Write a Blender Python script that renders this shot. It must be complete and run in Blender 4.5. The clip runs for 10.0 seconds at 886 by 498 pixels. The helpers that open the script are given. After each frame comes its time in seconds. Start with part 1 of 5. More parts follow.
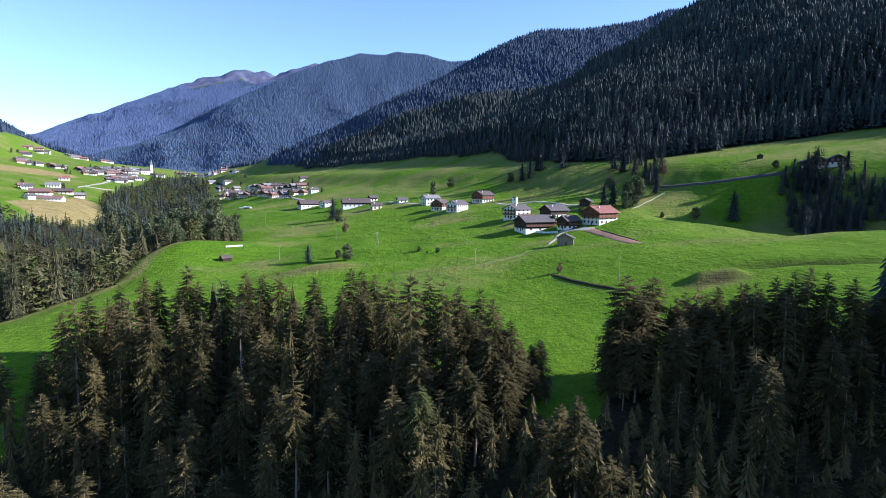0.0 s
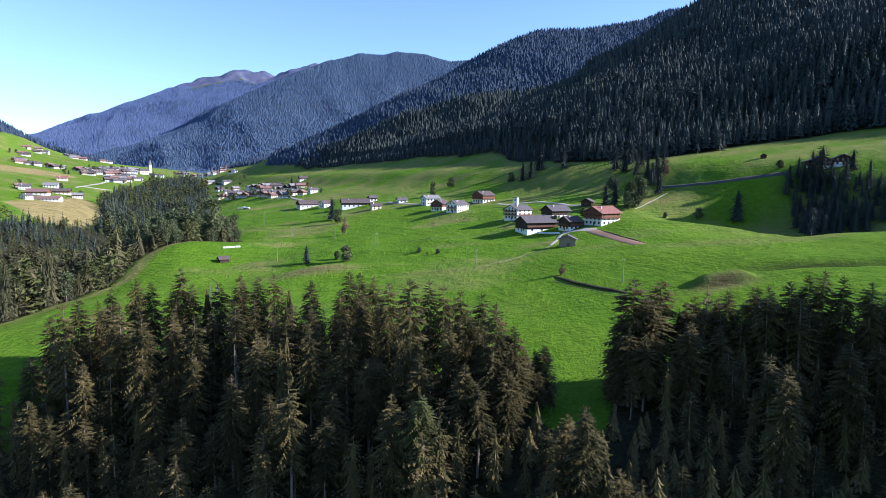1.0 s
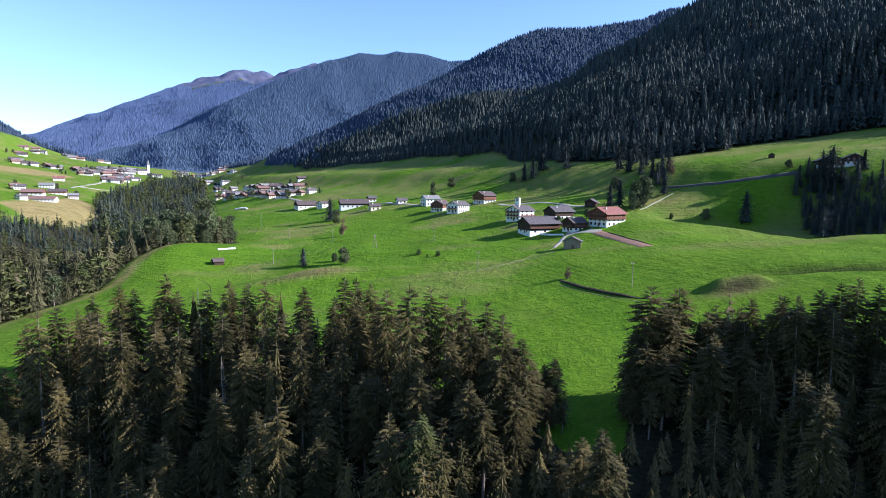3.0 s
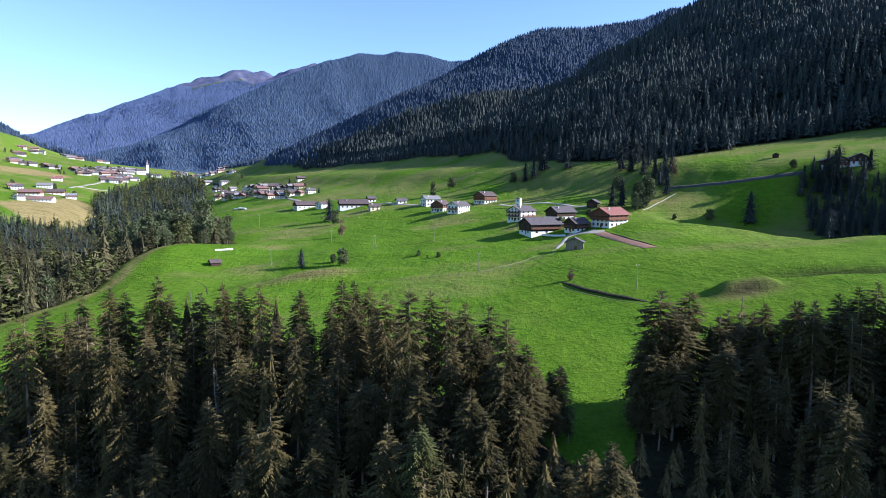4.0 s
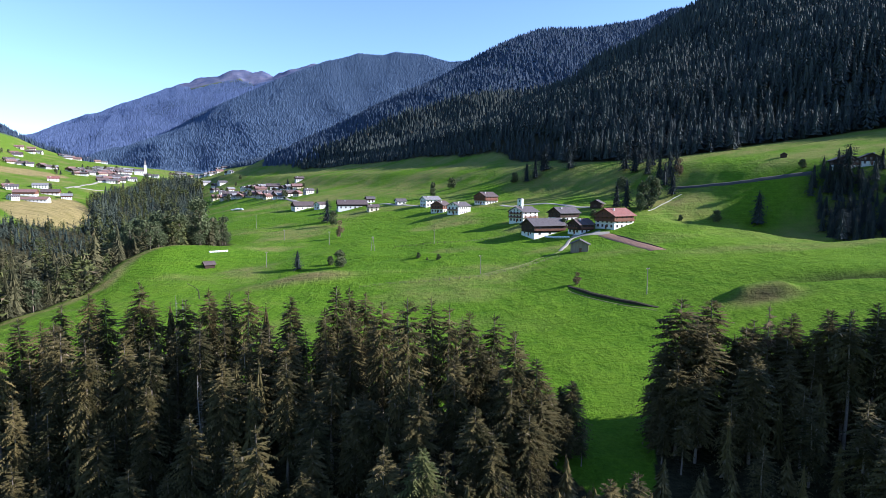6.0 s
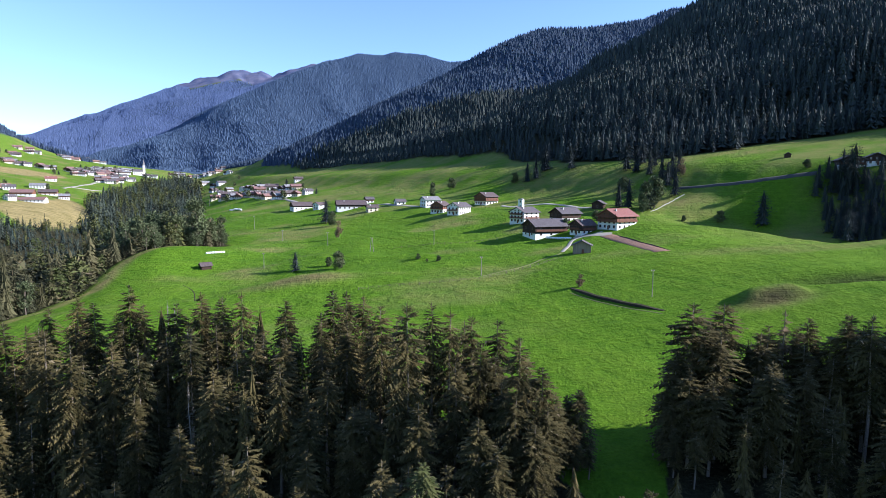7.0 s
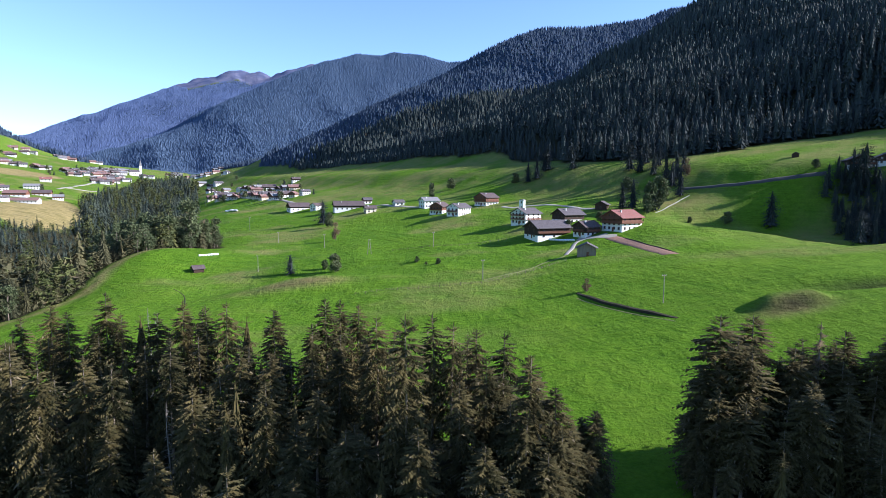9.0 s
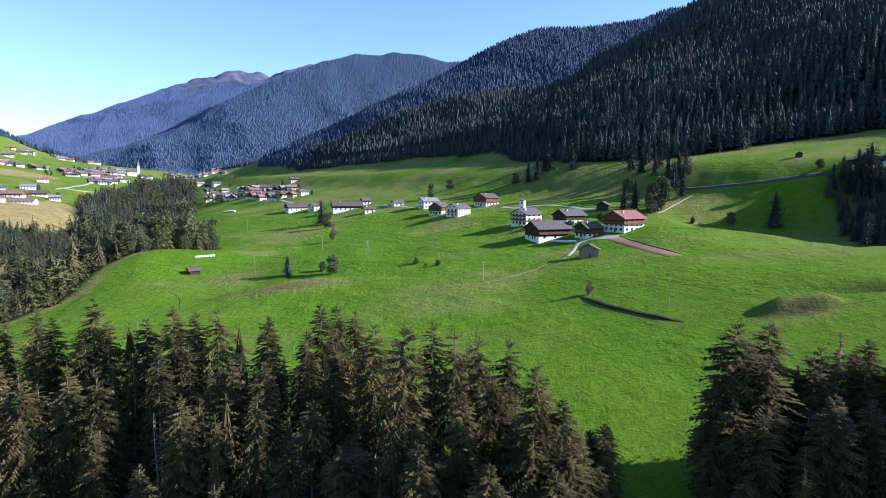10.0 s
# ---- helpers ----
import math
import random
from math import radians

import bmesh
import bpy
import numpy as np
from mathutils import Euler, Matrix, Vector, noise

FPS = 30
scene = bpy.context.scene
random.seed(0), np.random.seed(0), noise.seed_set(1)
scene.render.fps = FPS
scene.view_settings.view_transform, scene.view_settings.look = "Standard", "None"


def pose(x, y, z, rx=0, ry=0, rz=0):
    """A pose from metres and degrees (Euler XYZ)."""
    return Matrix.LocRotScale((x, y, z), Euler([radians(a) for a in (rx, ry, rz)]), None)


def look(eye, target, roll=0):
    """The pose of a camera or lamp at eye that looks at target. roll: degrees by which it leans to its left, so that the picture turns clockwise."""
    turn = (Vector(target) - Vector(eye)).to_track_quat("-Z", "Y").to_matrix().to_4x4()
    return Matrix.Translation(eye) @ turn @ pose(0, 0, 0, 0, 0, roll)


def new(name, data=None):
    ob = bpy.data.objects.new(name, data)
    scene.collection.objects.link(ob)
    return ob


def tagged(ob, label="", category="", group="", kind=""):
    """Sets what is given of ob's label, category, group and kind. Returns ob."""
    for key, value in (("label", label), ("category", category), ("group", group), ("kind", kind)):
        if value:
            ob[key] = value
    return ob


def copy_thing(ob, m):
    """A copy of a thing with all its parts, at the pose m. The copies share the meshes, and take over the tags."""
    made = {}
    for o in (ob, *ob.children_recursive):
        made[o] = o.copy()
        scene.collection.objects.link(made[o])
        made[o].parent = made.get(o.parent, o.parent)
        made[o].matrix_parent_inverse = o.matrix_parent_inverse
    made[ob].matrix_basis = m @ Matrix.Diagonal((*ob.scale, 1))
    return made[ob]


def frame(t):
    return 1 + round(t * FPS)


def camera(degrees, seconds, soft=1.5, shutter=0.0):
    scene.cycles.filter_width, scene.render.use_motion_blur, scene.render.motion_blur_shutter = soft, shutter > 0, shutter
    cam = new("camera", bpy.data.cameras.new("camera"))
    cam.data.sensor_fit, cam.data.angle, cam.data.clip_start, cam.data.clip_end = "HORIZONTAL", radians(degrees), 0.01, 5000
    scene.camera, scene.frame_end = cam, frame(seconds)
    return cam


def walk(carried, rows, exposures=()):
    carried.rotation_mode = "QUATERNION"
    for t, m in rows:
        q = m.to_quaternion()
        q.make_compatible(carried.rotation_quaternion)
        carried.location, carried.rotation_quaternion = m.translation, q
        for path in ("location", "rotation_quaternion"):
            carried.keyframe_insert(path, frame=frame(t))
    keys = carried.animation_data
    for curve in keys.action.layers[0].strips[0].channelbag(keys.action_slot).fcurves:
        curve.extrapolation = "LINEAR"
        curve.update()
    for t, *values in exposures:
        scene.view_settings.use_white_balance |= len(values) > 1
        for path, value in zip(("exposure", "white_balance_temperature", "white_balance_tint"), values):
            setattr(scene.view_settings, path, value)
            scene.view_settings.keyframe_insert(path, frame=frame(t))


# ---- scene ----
PI = math.pi
rng = np.random.default_rng(11)

# ---------------------------------------------------------------- camera
cam = camera(71.4, 10.0, soft=0.85)
walk(cam, [
    (0.00, pose(0.000, 0.000, 60.000, 84.0998, -0.4476, 0.0463)),
    (1.25, pose(-0.304, 6.208, 60.144, 84.0942, -0.4269, 0.0229)),
    (2.50, pose(-0.589, 12.380, 60.134, 84.1072, -0.4281, 0.0080)),
    (3.75, pose(-0.861, 18.525, 60.021, 84.1340, -0.4437, -0.0054)),
    (5.00, pose(-1.130, 24.656, 59.855, 84.1696, -0.4660, -0.0244)),
    (6.25, pose(-1.404, 30.780, 59.687, 84.2091, -0.4873, -0.0560)),
    (7.50, pose(-1.689, 36.910, 59.566, 84.2478, -0.4999, -0.1072)),
    (8.75, pose(-1.996, 43.055, 59.544, 84.2807, -0.4962, -0.1851)),
    (10.00, pose(-2.330, 49.225, 59.670, 84.3029, -0.4686, -0.2965)),
], [(0.0, 1.15, 5750, 18), (10.0, 1.15, 5750, 18)])

# ---------------------------------------------------------------- light
SUN_ELEVATION, SUN_BACK = 26.0, 2.0     # height of the sun; it stands due east of the valley
world = bpy.data.worlds.new("sky")
scene.world = world
world.use_nodes = True
wn, wl = world.node_tree.nodes, world.node_tree.links
sky = wn.new("ShaderNodeTexSky")
sky.sky_type = "NISHITA"
sky.sun_disc = False
sky.sun_elevation = radians(SUN_ELEVATION)
sky.sun_rotation = radians(90 + SUN_BACK)
sky.altitude = 2200
sky.air_density, sky.dust_density, sky.ozone_density = 1.0, 0.05, 3.0
wl.new(sky.outputs[0], wn["Background"].inputs[0])
wn["Background"].inputs[1].default_value = 0.128
sun_data = bpy.data.lights.new("sun", "SUN")
sun_data.energy, sun_data.angle, sun_data.color = 4.9, radians(0.55), (1.0, 0.95, 0.86)
sun = new("sun", sun_data)
sun.matrix_world = look((0, 0, 0), (-math.cos(radians(SUN_BACK)), math.sin(radians(SUN_BACK)), -math.tan(radians(SUN_ELEVATION))))
sun.location = (600, -80, 700)


# ---------------------------------------------------------------- materials
def shade(name, rough=0.8, spec=0.3):
    m = bpy.data.materials.new(name)
    m.use_nodes = True
    b = m.node_tree.nodes["Principled BSDF"]
    b.inputs["Roughness"].default_value = rough
    b.inputs["Specular IOR Level"].default_value = spec
    return m, m.node_tree.nodes, m.node_tree.links, b


def noise_node(n, l, scale, detail=4, rough=0.55, coord="Object"):
    tc = n.new("ShaderNodeTexCoord")
    t = n.new("ShaderNodeTexNoise")
    t.inputs["Scale"].default_value, t.inputs["Detail"].default_value, t.inputs["Roughness"].default_value = scale, detail, rough
    l.new(tc.outputs[coord], t.inputs["Vector"])
    return t.outputs["Fac"]


def ramp(n, l, fac, stops):
    r = n.new("ShaderNodeValToRGB")
    e = r.color_ramp.elements
    while len(e) < len(stops):
        e.new(0.5)
    for el, (p, c) in zip(e, stops):
        el.position, el.color = p, (*c, 1)
    if fac is not None:
        l.new(fac, r.inputs[0])
    return r.outputs[0]


def mix(n, l, fac, a, b, mode="MIX"):
    m = n.new("ShaderNodeMix")
    m.data_type, m.blend_type = "RGBA", mode
    for sock, v in ((m.inputs[0], fac), (m.inputs[6], a), (m.inputs[7], b)):
        if hasattr(v, "links"):
            l.new(v, sock)
        elif isinstance(v, tuple):
            sock.default_value = (*v, 1)
        else:
            sock.default_value = v
    return m.outputs[2]


def maths(n, l, op, a, b=0.0):
    m = n.new("ShaderNodeMath")
    m.operation = op
    for sock, v in zip(m.inputs, (a, b)):
        if hasattr(v, "links"):
            l.new(v, sock)
        else:
            sock.default_value = v
    return m.outputs[0]


def bump(n, l, b, height, strength, dist):
    k = n.new("ShaderNodeBump")
    k.inputs["Strength"].default_value, k.inputs["Distance"].default_value = strength, dist
    l.new(height, k.inputs["Height"])
    l.new(k.outputs[0], b.inputs["Normal"])


def plain(name, c, rough=0.75, var=0.25, scale=1.5, spec=0.3, bumps=0.0, metal=0.0):
    """Paint, plaster, wood and the like: a base colour with coarse stains and fine grain."""
    m, n, l, b = shade(name, rough, spec)
    b.inputs["Metallic"].default_value = metal
    big, fine = noise_node(n, l, scale, 5), noise_node(n, l, scale * 9, 3)
    lo, hi = tuple(v * (1 - var) for v in c), tuple(min(1, v * (1 + var)) for v in c)
    col = ramp(n, l, big, [(0.3, lo), (0.7, hi)])
    col = mix(n, l, 0.35, col, ramp(n, l, fine, [(0.3, lo), (0.7, hi)]))
    l.new(col, b.inputs["Base Color"])
    if bumps:
        bump(n, l, b, fine, 0.6, bumps)
    return m


def grass_material():
    """Mown meadow: broad tones, tufts, faint mowing lines, dry patches; hay stubble and forest litter by the cover."""
    m, n, l, b = shade("meadow_grass", 0.9, 0.05)
    at = n.new("ShaderNodeAttribute")
    at.attribute_name = "cover"
    sep = n.new("ShaderNodeSeparateColor")
    l.new(at.outputs["Color"], sep.inputs[0])
    tc = n.new("ShaderNodeTexCoord")
    mp = n.new("ShaderNodeMapping")
    mp.inputs["Rotation"].default_value = (0, 0, radians(-12))
    mp.inputs["Scale"].default_value = (0.035, 0.42, 0.2)
    l.new(tc.outputs["Object"], mp.inputs["Vector"])
    lines = n.new("ShaderNodeTexNoise")
    lines.inputs["Scale"].default_value, lines.inputs["Detail"].default_value, lines.inputs["Distortion"].default_value = 1.0, 5, 0.6
    l.new(mp.outputs[0], lines.inputs["Vector"])
    lines = lines.outputs["Fac"]
    cont = n.new("ShaderNodeMapping")          # sheep tracks that follow the contours of a slope
    cont.inputs["Scale"].default_value = (0.02, 0.02, 1.15)
    l.new(tc.outputs["Object"], cont.inputs["Vector"])
    paths = n.new("ShaderNodeTexNoise")
    paths.inputs["Scale"].default_value, paths.inputs["Detail"].default_value, paths.inputs["Roughness"].default_value = 1.0, 4, 0.6
    l.new(cont.outputs[0], paths.inputs["Vector"])
    paths = paths.outputs["Fac"]
    clod = n.new("ShaderNodeMapping")
    clod.inputs["Scale"].default_value = (0.34, 0.20, 0.3)
    l.new(tc.outputs["Object"], clod.inputs["Vector"])
    tuft = n.new("ShaderNodeTexNoise")
    tuft.inputs["Scale"].default_value, tuft.inputs["Detail"].default_value, tuft.inputs["Roughness"].default_value = 1.0, 6, 0.68
    l.new(clod.outputs[0], tuft.inputs["Vector"])
    tuft = tuft.outputs["Fac"]
    big, mid, fine = noise_node(n, l, 0.012, 6), noise_node(n, l, 0.09, 6, 0.62), noise_node(n, l, 1.1, 5, 0.75)
    col = ramp(n, l, big, [(0.33, (0.062, 0.158, 0.008)), (0.5, (0.096, 0.206, 0.010)), (0.66, (0.150, 0.236, 0.018))])
    col = mix(n, l, 0.28, col, ramp(n, l, mid, [(0.33, (0.065, 0.156, 0.008)), (0.67, (0.168, 0.258, 0.020))]))
    col = mix(n, l, 0.26, col, ramp(n, l, lines, [(0.40, (0.050, 0.122, 0.008)), (0.60, (0.160, 0.276, 0.027))]))
    col = mix(n, l, 0.30, col, ramp(n, l, paths, [(0.38, (0.045, 0.112, 0.008)), (0.5, (0.10, 0.205, 0.012)), (0.62, (0.185, 0.262, 0.034))]))
    col = mix(n, l, 0.30, col, ramp(n, l, tuft, [(0.40, (0.030, 0.088, 0.006)), (0.60, (0.135, 0.258, 0.020))]))
    col = mix(n, l, 0.30, col, ramp(n, l, fine, [(0.36, (0.028, 0.078, 0.005)), (0.64, (0.140, 0.275, 0.020))]))
    col = mix(n, l, 1.0, col, (0.97, 0.96, 0.78), "MULTIPLY")
    dry = ramp(n, l, mid, [(0.35, (0.150, 0.192, 0.045)), (0.6, (0.25, 0.205, 0.080))])
    hay = ramp(n, l, lines, [(0.38, (0.20, 0.17, 0.06)), (0.62, (0.36, 0.28, 0.12))])
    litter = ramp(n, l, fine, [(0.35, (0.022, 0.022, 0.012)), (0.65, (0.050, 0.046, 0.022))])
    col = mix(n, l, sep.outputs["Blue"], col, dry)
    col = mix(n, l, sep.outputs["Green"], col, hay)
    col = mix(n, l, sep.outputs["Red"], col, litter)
    # summit rock and far forest cover, both blued in colour for haze
    hazy_rock = ramp(n, l, big, [(0.35, (0.085, 0.104, 0.175)), (0.5, (0.115, 0.124, 0.190)), (0.65, (0.160, 0.158, 0.215))])
    col = mix(n, l, maths(n, l, "SUBTRACT", at.outputs["Alpha"], 1.0), col, hazy_rock)
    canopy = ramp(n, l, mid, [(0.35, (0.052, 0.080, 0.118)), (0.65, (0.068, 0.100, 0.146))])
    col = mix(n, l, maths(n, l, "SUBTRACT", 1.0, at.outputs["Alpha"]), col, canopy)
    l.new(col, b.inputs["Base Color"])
    h = maths(n, l, "ADD", maths(n, l, "MULTIPLY", mid, 1.6), maths(n, l, "ADD", maths(n, l, "MULTIPLY", fine, 0.6), maths(n, l, "MULTIPLY", lines, 1.1)))
    h = maths(n, l, "ADD", h, maths(n, l, "ADD", maths(n, l, "MULTIPLY", tuft, 1.5), maths(n, l, "MULTIPLY", paths, 0.9)))
    bump(n, l, b, h, 1.0, 1.0)
    return m


def leaf_material(name, dark, light, dead=(0.13, 0.10, 0.06), dead_at=0.96, spec=0.06, canopy=0.0):
    """Foliage: tint by the tree, a paler tone on some sprays, dry twigs here and there; canopy: how far far-off crowns shade as one soft cover."""
    m, n, l, b = shade(name, 0.7, spec)
    at = n.new("ShaderNodeAttribute")
    at.attribute_name = "tint"
    info = n.new("ShaderNodeObjectInfo")
    geo = n.new("ShaderNodeNewGeometry")
    f = maths(n, l, "ADD", maths(n, l, "MULTIPLY", at.outputs["Fac"], 0.55), maths(n, l, "MULTIPLY", info.outputs["Random"], 0.45))
    col = ramp(n, l, f, [(0.1, dark), (0.9, light)])
    fine = noise_node(n, l, 1.2, 3)
    col = mix(n, l, 0.6, col, mix(n, l, fine, (0.55, 0.6, 0.5), (1.35, 1.3, 1.25)), "MULTIPLY")
    isl = geo.outputs["Random Per Island"]
    col = mix(n, l, ramp(n, l, isl, [(dead_at, (0, 0, 0)), (min(0.999, dead_at + 0.02), (1, 1, 1))]), col, dead)
    l.new(col, b.inputs["Base Color"])
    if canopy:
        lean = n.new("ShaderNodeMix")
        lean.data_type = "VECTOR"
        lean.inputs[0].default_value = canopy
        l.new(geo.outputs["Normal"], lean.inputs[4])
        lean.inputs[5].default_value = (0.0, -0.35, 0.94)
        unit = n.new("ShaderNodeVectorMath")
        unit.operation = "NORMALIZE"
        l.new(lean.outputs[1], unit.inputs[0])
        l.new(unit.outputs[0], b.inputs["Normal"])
    return m


GRASS = grass_material()
BARK = plain("spruce_bark", (0.19, 0.155, 0.125), 0.9, 0.35, 3.0, 0.1)
DEADWOOD = plain("bleached_dead_wood", (0.23, 0.21, 0.185), 0.9, 0.3, 2.0, 0.1)
SPRUCE = leaf_material("spruce_needles", (0.030, 0.032, 0.015), (0.128, 0.101, 0.042), (0.16, 0.130, 0.080), dead_at=0.95)
# blue raised in these needles to stand for haze on the shaded mountainside
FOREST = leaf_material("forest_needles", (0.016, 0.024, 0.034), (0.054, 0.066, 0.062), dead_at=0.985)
RAVINE = leaf_material("ravine_needles", (0.028, 0.033, 0.020), (0.108, 0.098, 0.049), dead_at=0.985)
GORGE = leaf_material("gorge_needles", (0.026, 0.039, 0.036), (0.084, 0.096, 0.068), dead_at=0.985)
# the next three carry the blue of distance haze in their base colours
HAZY_FOREST = leaf_material("hazy_far_needles", (0.036, 0.056, 0.092), (0.058, 0.080, 0.118), (0.05, 0.08, 0.08), canopy=0.55)
HAZY_FARTHEST = leaf_material("hazy_farthest_needles", (0.096, 0.136, 0.252), (0.110, 0.150, 0.270), (0.08, 0.11, 0.19), canopy=0.58)
HAZY_DISTANT = leaf_material("hazy_distant_needles", (0.062, 0.099, 0.164), (0.080, 0.117, 0.182), (0.055, 0.085, 0.135), canopy=0.52)
LARCH = leaf_material("larch_needles", (0.065, 0.080, 0.028), (0.12, 0.118, 0.045))
BROADLEAF = leaf_material("broad_leaves", (0.060, 0.084, 0.042), (0.125, 0.140, 0.070))
AUTUMN = leaf_material("autumn_leaves", (0.15, 0.105, 0.065), (0.24, 0.17, 0.105))


# ---------------------------------------------------------------- the lie of the land
def lattice(i, j, seed):
    h = (i * 374761393 + j * 668265263 + seed * 1274126177) & 0x7FFFFFFF
    h = ((h ^ (h >> 13)) * 1274126177) & 0x7FFFFFFF
    return ((h ^ (h >> 16)) & 0xFFFF) / 65535.0


def vnoise(x, y, size, seed=0):
    """Smooth noise from 0 to 1 with cells of the given size, over arrays."""
    x, y = np.asarray(x, float) / size, np.asarray(y, float) / size
    i, j = np.floor(x).astype(np.int64), np.floor(y).astype(np.int64)
    fx, fy = x - i, y - j
    fx, fy = fx * fx * (3 - 2 * fx), fy * fy * (3 - 2 * fy)
    a, b = lattice(i, j, seed), lattice(i + 1, j, seed)
    c, d = lattice(i, j + 1, seed), lattice(i + 1, j + 1, seed)
    return (a * (1 - fx) + b * fx) * (1 - fy) + (c * (1 - fx) + d * fx) * fy


def fbm(x, y, size, seed=0, octaves=4):
    out, amp, total = 0, 1.0, 0
    for k in range(octaves):
        out, total = out + amp * vnoise(x, y, size / 2**k, seed + k), total + amp
        amp *= 0.5
    return out / total


def smooth(v, a, b):
    t = np.clip((v - a) / (b - a), 0, 1)
    return t * t * (3 - 2 * t)


def knob(x, y, cx, cy, rx, ry, h, turn=0.0):
    c, s = math.cos(radians(turn)), math.sin(radians(turn))
    dx, dy = x - cx, y - cy
    return h * np.exp(-((dx * c + dy * s) / rx) ** 2 - ((dy * c - dx * s) / ry) ** 2)


def spur(x, y, crest, drop, round_=30):
    """A mountain ridge: a crest line of (x, y, z), with flanks that fall by drop."""
    out = np.full(np.shape(x), -1e9)
    for (ax, ay, az), (bx, by, bz) in zip(crest, crest[1:]):
        vx, vy = bx - ax, by - ay
        t = np.clip(((x - ax) * vx + (y - ay) * vy) / (vx * vx + vy * vy), 0, 1)
        d = np.hypot(x - ax - t * vx, y - ay - t * vy)
        out = np.maximum(out, az + t * (bz - az) - drop * (np.sqrt(d * d + round_**2) - round_))
    return out


def uphill(x, y):
    """Distance from the foot of the eastern mountain, uphill."""
    return ((x - 164) + 0.674 * (y - 479)) * 0.83


def ravine_x(y):
    return np.interp(y, [0, 250, 330, 600, 870, 1448, 2000], [-270, -255, -250, -320, -400, -590, -800])


def profile(u, y):
    """Height over the distance uphill; the near part of the slope has a gentle shelf above the road."""
    us = [-900, -420, -300, -225, -150, -115, -34, 0, 30, 60, 100, 480, 1200]
    zs = [8, 10, 12, 21, 31, 40, 58, 76, 82, 90, 110, 300, 640]
    shelf_u = [-900, -420, -300, -225, -150, -115, -25, 0, 45, 90, 130, 180, 480, 1200]
    shelf_z = [8, 10, 12, 21, 31, 40, 55, 76, 84, 92, 100, 113, 300, 630]
    steps = (-16, -8, 0, 8, 16)
    near = smooth(y, 620, 540)
    return sum(np.interp(u + k, us, zs) * (1 - near) + np.interp(u + k, shelf_u, shelf_z) * near for k in steps) / 5


CREST_C = [(-306, 1494, 102), (-118, 1524, 196), (-16, 1562, 270), (91, 1609, 341), (170, 1686, 407), (231, 1753, 463), (287, 1816, 496), (422, 1879, 515), (597, 1964, 563), (723, 2029, 613), (963, 2125, 663), (1371, 2189, 796)]
CREST_D = [(-1264, 2623, 139), (-1143, 2835, 242), (-979, 3051, 381), (-836, 3375, 600), (-748, 3536, 702), (-649, 3695, 777), (-504, 3853, 846), (-372, 3903, 848), (-289, 3957, 880), (-130, 3955, 864), (30, 3951, 823), (224, 3952, 835), (762, 4009, 899)]
CREST_E = [(-3883, 4331, 137), (-3371, 4398, 293), (-2926, 4456, 372), (-2674, 4514, 447), (-2396, 4575, 548), (-2211, 4582, 623), (-2027, 4641, 706), (-1903, 4647, 765), (-1735, 4707, 854), (-1545, 4710, 889), (-1355, 4711, 895), (-1283, 4707, 858), (-1123, 4711, 892), (-934, 4718, 961), (-618, 4724, 1018)]


CREST_B = [(-327, 1260, 73), (-277, 1245, 84), (-228, 1225, 100), (-146, 1190, 118), (-90, 1165, 126), (-37, 1140, 133), (15, 1125, 147), (65, 1115, 157), (114, 1110, 181), (163, 1110, 208), (212, 1110, 228), (262, 1115, 267), (311, 1115, 285), (361, 1120, 316), (409, 1120, 350), (458, 1120, 375), (520, 1110, 410), (591, 1100, 440), (678, 1090, 473)]


